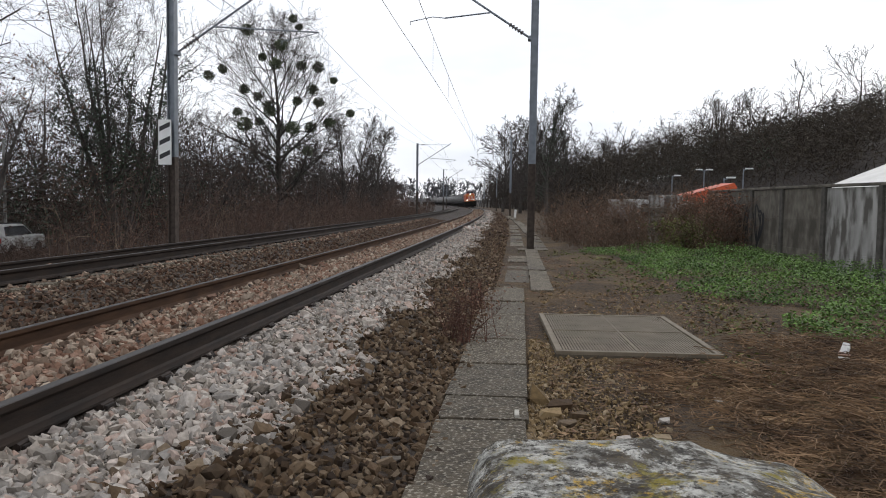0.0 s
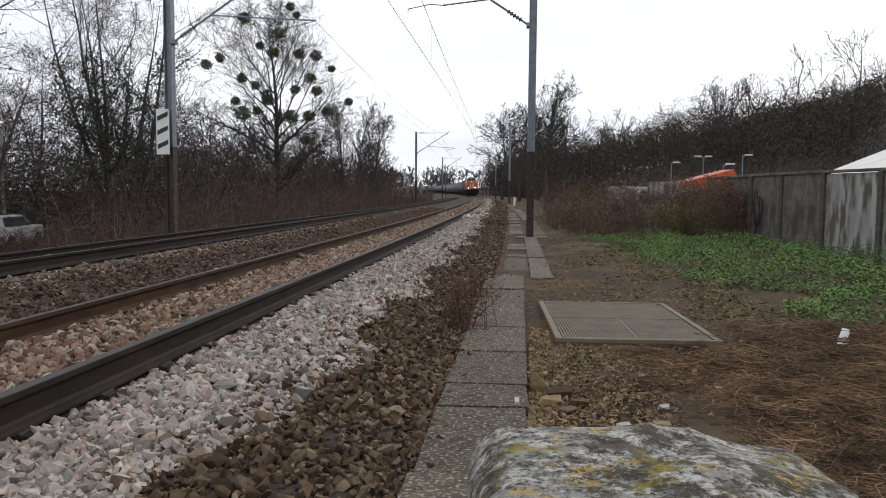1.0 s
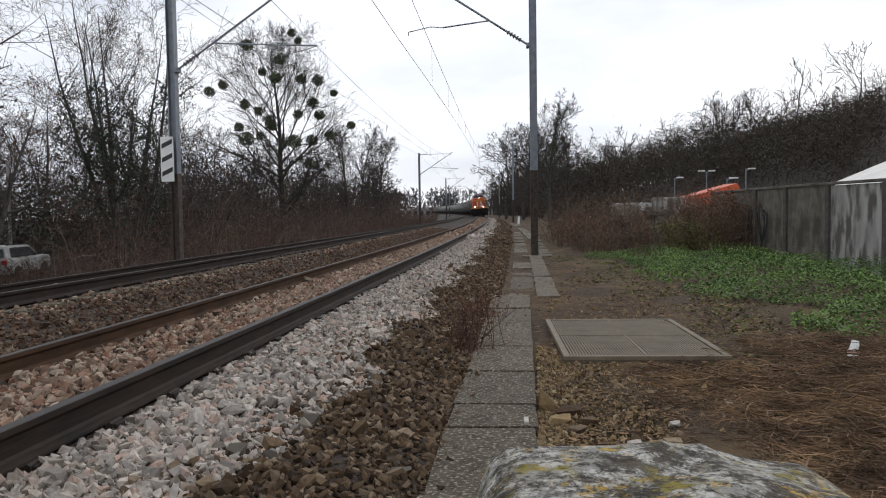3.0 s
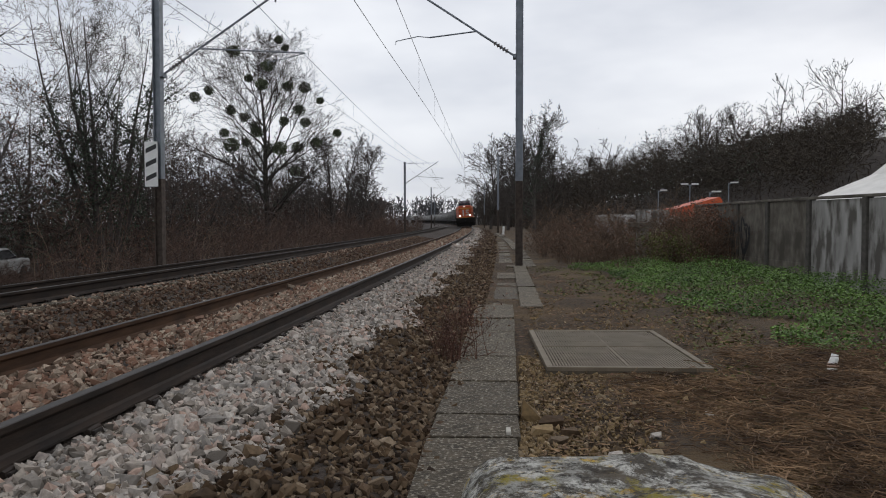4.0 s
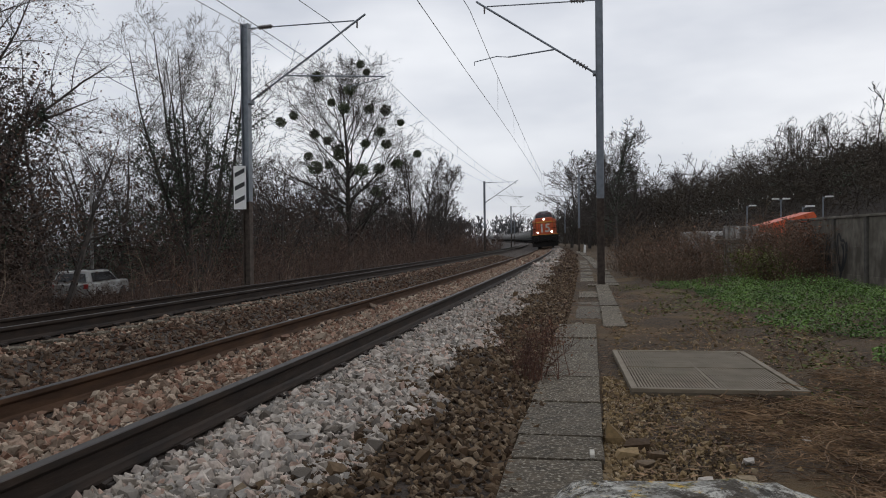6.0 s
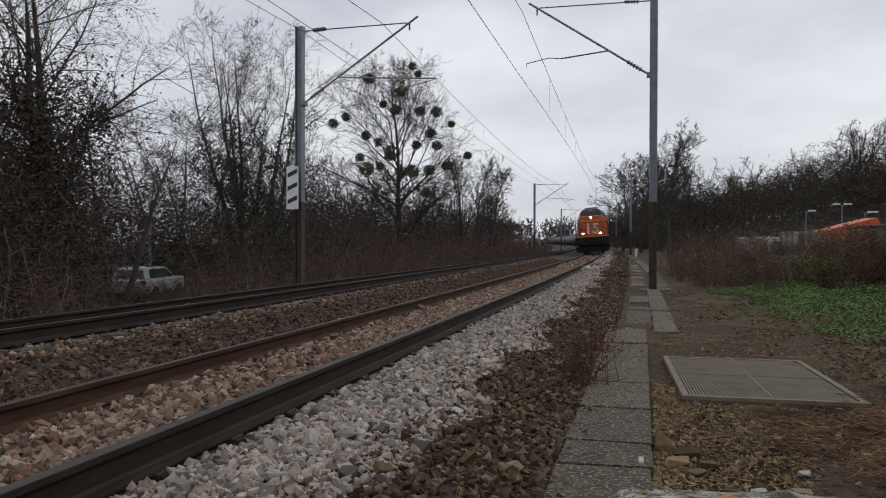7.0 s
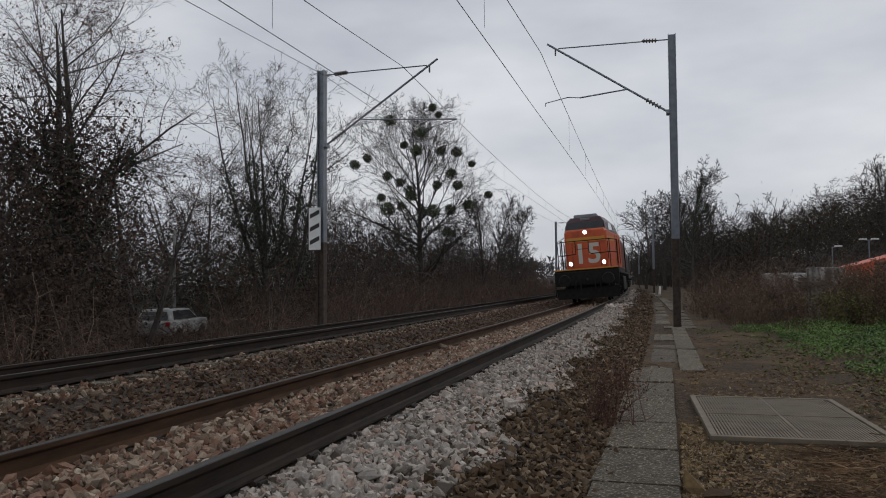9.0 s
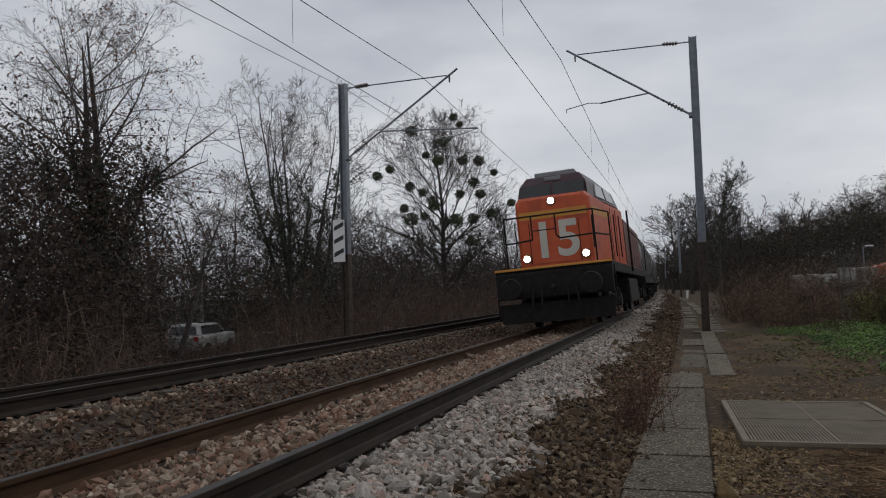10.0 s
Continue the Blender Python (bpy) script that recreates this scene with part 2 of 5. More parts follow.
def tubes(p0, p1, r0, r1, sides=3):
    """Tapered open tubes between arrays of places: verts and quads."""
    p0, p1 = np.asarray(p0, float), np.asarray(p1, float)
    r0, r1 = np.asarray(r0, float), np.asarray(r1, float)
    d = p1 - p0
    d /= np.linalg.norm(d, axis=1)[:, None] + 1e-9
    ref = np.where(np.abs(d[:, 2:3]) > 0.9, [[1.0, 0, 0]], [[0, 0, 1.0]])
    a = np.cross(d, ref)
    a /= np.linalg.norm(a, axis=1)[:, None] + 1e-9
    b = np.cross(d, a)
    n = len(p0)
    v = np.zeros((n, 2 * sides, 3))
    for k in range(sides):
        w = 2 * math.pi * k / sides
        o = a * math.cos(w) + b * math.sin(w)
        v[:, k], v[:, sides + k] = p0 + o * r0[:, None], p1 + o * r1[:, None]
    base = (np.arange(n) * 2 * sides)[:, None]
    f = np.concatenate([base + np.array([[k, (k + 1) % sides, sides + (k + 1) % sides, sides + k]]) for k in range(sides)], 0)
    return v.reshape(-1, 3), f


def leaves(rng, places, size, flat=0.0, up=0.0, slim=0.55):
    """Small bent four-sided leaves scattered at the places."""
    places = np.asarray(places, float)
    n = len(places)
    a = rng.normal(size=(n, 3))
    a[:, 2] *= 1 - flat
    a /= np.linalg.norm(a, axis=1)[:, None]
    nrm = rng.normal(size=(n, 3))
    nrm[:, 2] += up
    b = np.cross(nrm, a)
    b /= np.linalg.norm(b, axis=1)[:, None] + 1e-9
    s = size * rng.uniform(0.6, 1.4, (n, 1))
    v = np.stack([places - a * s, places + b * s * slim, places + a * s, places - b * s * slim], 1).reshape(-1, 3)
    f = np.arange(n * 4).reshape(-1, 4)
    return v, f


# ---- the ground: one sheet that reaches the horizon ----
def build_ground():
    us = np.unique(np.concatenate([np.array(_PU, float), np.arange(-16, 16, 0.5), np.arange(16, 150, 5), [-2500, -1000, 700, 1500, 2500]]))
    ss = np.concatenate([np.arange(-40, 60, 1.0), np.arange(60, 400, 8), [420, 500, 600, 750, 880]])
    g, h = np.meshgrid(ss, us, indexing="ij")
    p = along(g, h, ground_z(g, h))
    far = np.array([p[-1, len(us) // 2]])
    rng = np.random.default_rng(3)
    p[..., 2] += np.where((h > 2.3) | (h < -7), rng.normal(0, 0.025, g.shape), 0)
    near = (g < 0) & (np.abs(h) > 60)
    p[near, 2] = np.minimum(p[near, 2], 4)
    i = np.arange(g.size).reshape(g.shape)
    f = np.stack([i[:-1, :-1], i[:-1, 1:], i[1:, 1:], i[1:, :-1]], -1).reshape(-1, 4)
    ob = from_arrays("ground", p.reshape(-1, 3), f, M_SOIL, smooth=True)
    ob.data.materials.append(M_WOODFLOOR)
    ob.data.materials.append(M_BED)
    uc = (h[:-1, :-1] + h[1:, 1:]).reshape(-1) / 2
    idx = np.where((uc < -6.4) | (uc > 15), 1, np.where(uc < 1.7, 2, 0)).astype(np.int32)
    ob.data.polygons.foreach_set("material_index", idx)
    tagged(ob, "brown winter soil with leaf litter beside a ballast bed", "ground", kind="structure")


build_ground()


# ---- rails ----
def build_rail(u, z, label, side=None):
    prof = [(-0.036, 0), (-0.030, 0.004), (0.030, 0.004), (0.036, 0), (0.036, -0.028), (0.028, -0.038), (0.010, -0.050), (0.009, -0.125), (0.022, -0.140),
            (0.072, -0.152), (0.074, -0.165), (-0.074, -0.165), (-0.072, -0.152), (-0.022, -0.140), (-0.009, -0.125), (-0.010, -0.050), (-0.028, -0.038), (-0.036, -0.028)]
    ss = np.concatenate([np.arange(-12, 40, 2.0), np.arange(40, 700, 6.0)])
    k = len(prof)
    c, sn = math.cos(CANT), math.sin(CANT)
    v = np.concatenate([along(ss, np.full(len(ss), u + a * c - b * sn * -1), z + b * c + a * sn)[:, None] for a, b in prof], 1)
    i = (np.arange(len(ss) - 1) * k)[:, None, None]
    q = np.arange(k)[None, :, None]
    nq = (q + 1) % k
    f = np.concatenate([i + q, i + nq, i + k + nq, i + k + q], 2).reshape(-1, 4)
    ob = tagged(new("rail"), label, "rail", "railway rails")
    on_top = np.zeros((len(ss) - 1, k), bool)
    on_top[:, 0:3] = True
    on_top = on_top.ravel()
    from_arrays("rail_web", v, f[~on_top], side or M_RAIL, ob)
    tagged(from_arrays("rail_head", v, f[on_top], M_RAILTOP, ob), "dull worn running surface")
    return ob


DROP = GAUGE * math.sin(CANT)
WIDE = GAUGE * math.cos(CANT)
build_rail(0, 0, "dark rusted steel rail with a dull worn head")
build_rail(-WIDE, -DROP, "brown rusted steel rail set low in ballast", M_RAILRUST)
build_rail(FAR_U, FAR_Z, "dark rusted rail of the farther track")
build_rail(FAR_U - WIDE, FAR_Z - DROP, "dark rusted rail of the farther track")


def build_sleepers():
    """Concrete sleepers sunk in the stones, a clip on each side of the rail foot."""
    for u0, z0, n in ((0, 0, 50), (FAR_U, FAR_Z, 44)):
        c = along(0, u0)
        bm = bmesh.new()
        box(bm, -1.13, 1.13, -0.13, 0.13, -0.36, -0.185, 0.02)
        sl = part("sleeper", bm, M_CONC)
        tagged(sl, "grey concrete sleeper nearly buried in ballast", "sleeper", "sleepers under the rails")
        for side in (-1, 1):
            for o in (-0.11, 0.11):
                bm = bmesh.new()
                rod(bm, (side * 0.752 + o, -0.05, -0.155), (side * 0.752 + o, 0.05, -0.15), 0.016, 6)
                box(bm, side * 0.752 + o - 0.03, side * 0.752 + o + 0.03, -0.04, 0.04, -0.175, -0.15, 0.006)
                part("rail_clip", bm, M_RAIL, sl)
        for i in range(n):
            s = -9 + i * 0.6 if u0 == 0 else -6 + i * 0.6
            x, y, z = along(s, u0 - WIDE / 2, z0 - DROP / 2)
            m = pose(x, y, z, 0, -math.degrees(CANT), math.degrees(turn(s)))
            if i == 0:
                sl.matrix_world = m
            else:
                copy_thing(sl, m)


build_sleepers()


# ---- ballast stones ----
def stone_shapes(rng, count):
    """Broken stones: convex lumps with flat faces and sharp edges."""
    out = []
    for _ in range(count):
        p = np.array([[a, b, c] for a in (-1, 1) for b in (-1, 1) for c in (-1, 1)], float) * 0.72
        p += rng.uniform(-0.34, 0.34, p.shape)
        p[:, 0] += 0.25 * p[:, 2] * rng.normal()
        p = np.r_[p, rng.normal(0, 0.62, (4, 3))] * np.array([[1.15, 0.9, 0.68]]) * rng.uniform(0.8, 1.2, (1, 3))
        bm = bmesh.new()
        for c in p:
            bm.verts.new(c)
        r = bmesh.ops.convex_hull(bm, input=list(bm.verts))
        bmesh.ops.delete(bm, geom=[v for v in bm.verts if not v.link_faces], context="VERTS")
        bm.verts.index_update()
        bmesh.ops.recalc_face_normals(bm, faces=bm.faces)
        out.append((np.array([v.co[:] for v in bm.verts]), np.array([[v.index for v in f.verts] for f in bm.faces])))
        bm.free()
    return out


_RS = np.random.default_rng(11)
SHAPES = stone_shapes(_RS, 16)


def spins(rng, n):
    q = rng.normal(size=(n, 4))
    q /= np.linalg.norm(q, axis=1)[:, None]
    w, x, y, z = q.T
    return np.stack([1 - 2 * (y * y + z * z), 2 * (x * y - z * w), 2 * (x * z + y * w), 2 * (x * y + z * w), 1 - 2 * (x * x + z * z), 2 * (y * z - x * w),
                     2 * (x * z - y * w), 2 * (y * z + x * w), 1 - 2 * (x * x + y * y)], 1).reshape(n, 3, 3)


def scatter(rng, n, s0, s1, u0, u1, size, power=1.0, lift=0.3):
    """Places of loose stones, denser towards s0."""
    s = s0 + (s1 - s0) * rng.random(n) ** power
    u = rng.uniform(u0, u1, n) if np.isscalar(u0) else u0(s) + (u1(s) - u0(s)) * rng.random(n)
    r = size * rng.lognormal(0, 0.28, n)
    z = ground_z(s, u) + r * rng.uniform(-0.2, lift + 0.5, n)
    return along(s, u, z), r


def stones(name, label, places, radii, material, rng, singles=0, parent=None):
    n = len(places)
    R = spins(rng, n)
    kind = rng.integers(0, len(SHAPES), n)
    if singles:
        order = np.argsort(np.hypot(places[:, 0], places[:, 1] - 3.2))
        root = tagged(new(name), label, "ballast", "", "structure")
        meshes = []
        for v, sf in SHAPES:
            me = bpy.data.meshes.new("stone")
            me.from_pydata(v.tolist(), [], sf.tolist())
            me.materials.append(material)
            meshes.append(me)
        for i in order[:singles]:
            o = new("stone", meshes[kind[i]])
            o.parent = root
            o.matrix_local = Matrix.LocRotScale(Vector(places[i]), Matrix(R[i].tolist()).to_quaternion(), (radii[i],) * 3)
        keep = order[singles:]
        places, radii, R, kind, n = places[keep], radii[keep], R[keep], kind[keep], len(keep)
    V, F, base = [], [], 0
    for k, (v, sf) in enumerate(SHAPES):
        sel = kind == k
        w = np.einsum("nij,kj->nki", R[sel], v) * radii[sel][:, None, None] + places[sel][:, None]
        F.append((sf[None] + (np.arange(sel.sum()) * len(v))[:, None, None]).reshape(-1, 3) + base)
        V.append(w.reshape(-1, 3))
        base += w.size // 3
    ob = from_arrays("loose_stones" if singles else name, np.concatenate(V), np.concatenate(F), material, root if singles else parent)
    return tagged(ob, "" if singles else label, "" if singles else "ballast", kind="stuff")


def build_ballast():
    rng = np.random.default_rng(5)
    edge = lambda s: 0.98 + 0.12 * np.sin(s * 1.7) + 0.08 * np.sin(s * 4.1)
    p, r = scatter(rng, 25000, 0.8, 30, lambda s: 0.11 + 0 * s, edge, 0.0195, 2.1)
    p2, r2 = scatter(rng, 3600, 28, 110, lambda s: 0.08 + 0 * s, edge, 0.05, 1.3)
    p3, r3 = scatter(rng, 900, -9, 0.8, 0.08, 1.0, 0.032)
    p2, r2 = np.r_[p2, p3], np.r_[r2, r3]
    stones("ballast_shoulder", "pale grey broken ballast stones beside the rail", np.r_[p, p2], np.r_[r, r2], M_WHITE, rng, 300)
    p, r = scatter(rng, 18000, 0.8, 28, lambda s: edge(s) - 0.25, lambda s: 1.75 + 0 * s, 0.0175, 2.2)
    p2, r2 = scatter(rng, 2500, 26, 90, lambda s: edge(s) - 0.2, lambda s: 1.75 + 0 * s, 0.05, 1.3)
    p3, r3 = scatter(rng, 600, -9, 0.8, 0.9, 1.7, 0.032)
    p2, r2 = np.r_[p2, p3], np.r_[r2, r3]
    stones("old_ballast", "brown old ballast stones between shoulder and cable trough", np.r_[p, p2], np.r_[r, r2], M_BROWN, rng, 300)
    p, r = scatter(rng, 15000, 1.5, 34, -WIDE + 0.08, -0.08, 0.0225, 1.8, 0.3)
    p2, r2 = scatter(rng, 2600, 32, 130, -WIDE + 0.08, -0.08, 0.05, 1.3, 0.1)
    p3, r3 = scatter(rng, 1300, -9, 1.5, -WIDE + 0.08, -0.08, 0.036)
    p2, r2 = np.r_[p2, p3], np.r_[r2, r3]
    stones("track_ballast", "rust-pink ballast stones between the near rails", np.r_[p, p2], np.r_[r, r2], M_PINK, rng, 200)
    p, r = scatter(rng, 6500, 3.5, 45, -2.05, -WIDE - 0.08, 0.021, 1.6, 0.2)
    stones("ballast_strip", "pale ballast stones along the inner rail", p, r, M_WHITE, rng)
    p, r = scatter(rng, 13000, 3.0, 50, FAR_U + 0.25, -1.95, 0.021, 1.7, 0.3)
    stones("middle_ballast", "dark brown ballast between the two tracks", p, r, M_DARKST, rng)
    p, r = scatter(rng, 2400, 4.5, 50, FAR_U + 0.1, FAR_U + 0.6, 0.021, 1.6, 0.1)
    stones("tan_ballast", "tan and pink ballast stones along the farther track", p, r, M_PINK, rng)
    p, r = scatter(rng, 4500, 5.5, 60, FAR_U - WIDE - 0.9, FAR_U - 0.12, 0.026, 1.5, 0.0)
    stones("far_ballast", "rusty ballast stones of the farther track", p, r, M_PINK, rng)


build_ballast()


# ---- trees and shrubs ----
def unit(v):
    return v / (np.linalg.norm(v, axis=-1, keepdims=True) + 1e-9)


def tilt(rng, D, deg):
    """Directions turned off D by so many degrees, to any side."""
    ax = rng.normal(size=D.shape)
    ax = unit(ax - D * (ax * D).sum(1)[:, None])
    a = np.radians(deg)[:, None]
    return D * np.cos(a) + ax * np.sin(a)


def grow(rng, height, radius, limbs=18, spread=0.34, low=0.2, rise=48.0, stems=1, subs=(8, 6, 4), rmin=0.006, up=0.07, splay=12.0, sink=0.3):
    """A bare tree: stems, limbs whose reach follows a rounded crown, branches, shoots and fine twigs.
    Gives tube arrays, the twig ends and places along stems and limbs."""
    P0, P1, R0, R1 = [], [], [], []

    def run(P, D, L, R, steps, wob, lift, end):
        nodes, dirs = [P], []
        for k in range(steps):
            D = unit(D + rng.normal(0, wob, D.shape) + np.array([0, 0, lift]))
            Q = P + D * (L / steps)[:, None]
            P0.append(P); P1.append(Q)
            R0.append(np.maximum(R * (1 - (1 - end) * k / steps), rmin)); R1.append(np.maximum(R * (1 - (1 - end) * (k + 1) / steps), rmin))
            P = Q
            nodes.append(P); dirs.append(D)
        return np.stack(nodes, 1), np.stack(dirs, 1)

    def bud(nodes, dirs, per, t0, t1):
        n, steps = dirs.shape[:2]
        t = t0 + (t1 - t0) * (np.arange(per) + rng.random((n, per))) / per
        k = np.minimum((t * steps).astype(int), steps - 1)
        i = np.arange(n)[:, None]
        f = (t * steps - k)[..., None]
        return (nodes[i, k] * (1 - f) + nodes[i, k + 1] * f).reshape(-1, 3), dirs[i, k].reshape(-1, 3), t.ravel(), np.repeat(np.arange(n), per)

    P = np.zeros((stems, 3))
    P[:, :2] = rng.normal(0, 0.12 * (stems > 1) * height / 10, (stems, 2))
    P[:, 2] = -sink
    D = np.tile([[0.0, 0.0, 1.0]], (stems, 1))
    if stems > 1:
        w = np.arange(stems) * 2.4 + rng.uniform(0, 6)
        a = np.radians(rng.uniform(0.25, 1.0, stems) * splay)
        D = np.stack([np.sin(a) * np.cos(w), np.sin(a) * np.sin(w), np.cos(a)], 1)
    L = height * rng.uniform(0.82, 0.98, stems) if stems > 1 else np.array([height * 0.93])
    R = np.full(stems, radius / stems ** 0.5)
    nodes, dirs = run(P, D, L, R, 9, 0.05, 0.0, 0.12)
    thick = [nodes.reshape(-1, 3)]
    P, D, t, o = bud(nodes, dirs, max(limbs // stems, 4), low, 0.985)
    q = np.clip((t - low) / (1 - low), 0, 1)
    L = height * spread * np.interp(q, [0, 0.3, 0.6, 1], [0.8, 1.0, 0.9, 0.4]) * rng.uniform(0.75, 1.2, len(t)) * (1.0 if stems == 1 else 0.75)
    R = R[o] * (1 - 0.88 * t) * rng.uniform(0.4, 0.6, len(t))
    D = tilt(rng, D, rise * (1.2 - 0.45 * q) * rng.uniform(0.75, 1.25, len(t)))
    for lv, per in enumerate((*subs, 0)):
        nodes, dirs = run(P, D, L, R, (6, 4, 3, 2)[min(lv, 3)], (0.10, 0.13, 0.16, 0.2)[min(lv, 3)], up if lv < 3 else 0.03, 0.25)
        if lv == 0:
            thick.append(nodes[:, :4].reshape(-1, 3))
        if per == 0:
            break
        P, D, t, o = bud(nodes, dirs, per, 0.18, 1.0)
        L = L[o] * (0.56, 0.55, 0.6)[min(lv, 2)] * (1.1 - 0.55 * t) * rng.uniform(0.7, 1.3, len(t))
        R = R[o] * (1 - 0.75 * t) * 0.55
        D = tilt(rng, D, rng.uniform(26, 58, len(t)))
    ends = nodes[:, -1]
    P0, P1, R0, R1 = [np.concatenate(a) for a in (P0, P1, R0, R1)]
    k = (height + sink) / (np.quantile(P1[:, 2], 0.995) + sink)
    fit = lambda p: (p + [0, 0, sink]) * [1, 1, k] - [0, 0, sink]
    return fit(P0), fit(P1), R0, R1, fit(ends), fit(np.concatenate(thick))


def tree(name, label, place, seed, height, radius, material=None, ivy=0, mistle=(), dead=0, thick=1.0, ivy_top=0.62, **kw):
    rng = np.random.default_rng(seed)
    p0, p1, r0, r1, ends, limbs = grow(rng, height, radius, **kw)
    root = thing(name, pose(*place), label, "tree")
    big = r0 > radius * 0.22
    for nm, sel, sides in (("trunk", big, 6), ("crown", ~big, 3)):
        v, f = tubes(p0[sel], p1[sel], r0[sel] * thick, r1[sel] * thick, sides)
        from_arrays(nm, v, f, material or M_BARK, root)
    if ivy:
        low = limbs[limbs[:, 2] < height * ivy_top]
        pl = low[rng.integers(0, len(low), ivy)] + rng.normal(0, 1, (ivy, 3)) * np.array([0.13, 0.13, 0.28])
        v, f = leaves(rng, pl, 0.065)
        tagged(from_arrays("ivy", v, f, M_IVY, root), "dark ivy climbing the limbs")
    for dx, z, rad in mistle:
        side = np.array([math.cos(math.atan2(place[0], place[1])), -math.sin(math.atan2(place[0], place[1])), 0])
        flat = np.stack([p1 @ side, p1[:, 2] + place[2]], 1)
        c = p1[np.argmin(np.hypot(flat[:, 0] - dx, flat[:, 1] - z) + 0.3 * rng.random(len(p1)))]
        c = c + side * (dx - c @ side) * 0.8
        n = int(1500 * rad)
        d = unit(rng.normal(size=(n, 3)))
        v, f = leaves(rng, c + d * rad * rng.random((n, 1)) ** 0.4 * np.array([1, 1, 0.9]), 0.065)
        tagged(from_arrays("mistletoe", v, f, M_MISTLE, root), "round green mistletoe ball")
    if dead:
        pl = ends[rng.integers(0, len(ends), dead)] + rng.normal(0, 0.12, (dead, 3))
        v, f = leaves(rng, pl, 0.045)
        tagged(from_arrays("dead_leaves", v, f, M_RUSSET, root), "a few withered leaves")
    return root


def thicket(name, label, places, heights, material, seed, twigs=5, r=0.012, droop=0.25):
    """A mass of thin upright stems with side twigs."""
    rng = np.random.default_rng(seed)
    n = len(places)
    P0, P1, R0, R1 = [], [], [], []
    d = rng.normal(0, 0.22, (n, 3)); d[:, 2] = 1
    a = np.asarray(places, float)
    h = np.asarray(heights, float)
    rr = r * rng.uniform(0.6, 1.5, n)
    for k in range(3):
        b = a + d * (h / 3)[:, None]
        P0.append(a); P1.append(b); R0.append(rr * (1 - 0.28 * k)); R1.append(rr * (1 - 0.28 * (k + 1)))
        for _ in range(twigs if k else max(twigs - 2, 1)):
            q = rng.normal(0, 0.8, (n, 3)); q[:, 2] = np.abs(q[:, 2]) * 0.6 + 0.25
            st = a + (b - a) * rng.random((n, 1))
            mid = st + q * (h * 0.13)[:, None]
            q2 = q + rng.normal(0, 0.5, (n, 3)); q2[:, 2] -= droop
            P0 += [st, mid]; P1 += [mid, mid + q2 * (h * 0.10)[:, None]]
            R0 += [rr * 0.5, rr * 0.38]; R1 += [rr * 0.38, rr * 0.22]
        d = d + rng.normal(0, 0.2, (n, 3)); d[:, 2] = np.abs(d[:, 2])
        a = b
    v, f = tubes(np.concatenate(P0), np.concatenate(P1), np.concatenate(R0), np.concatenate(R1))
    return tagged(from_arrays(name, v, f, material), label, "shrubs", kind="stuff")


def strip(rng, n, s0, s1, u0, u1, power=1.0):
    s = s0 + (s1 - s0) * rng.random(n) ** power
    u = rng.uniform(u0, u1, n)
    return along(s, u, ground_z(s, u) - 0.05)


def leafage(name, label, rng, places, spreads, per, size, material, category="foliage", slim=0.55):
    """Loose masses of small leaves round the places."""
    c = np.repeat(np.asarray(places, float), per, 0)
    sp = np.repeat(np.asarray(spreads, float), per, 0)
    v, f = leaves(rng, c + rng.normal(0, 1, c.shape) * sp[:, None] * np.array([1, 1, 0.75]), size, slim=slim)
    return tagged(from_arrays(name, v, f, material), label, category, kind="stuff")


def clear_of_car(p):
    """Keeps the brush low where a gap lets the parked car show."""
    az = np.degrees(np.arctan2(p[:, 0], p[:, 1]))
    d = np.hypot(p[:, 0], p[:, 1])
    return p[~((az > -34) & (az < -28) & (d < 40) & (d > 13))]


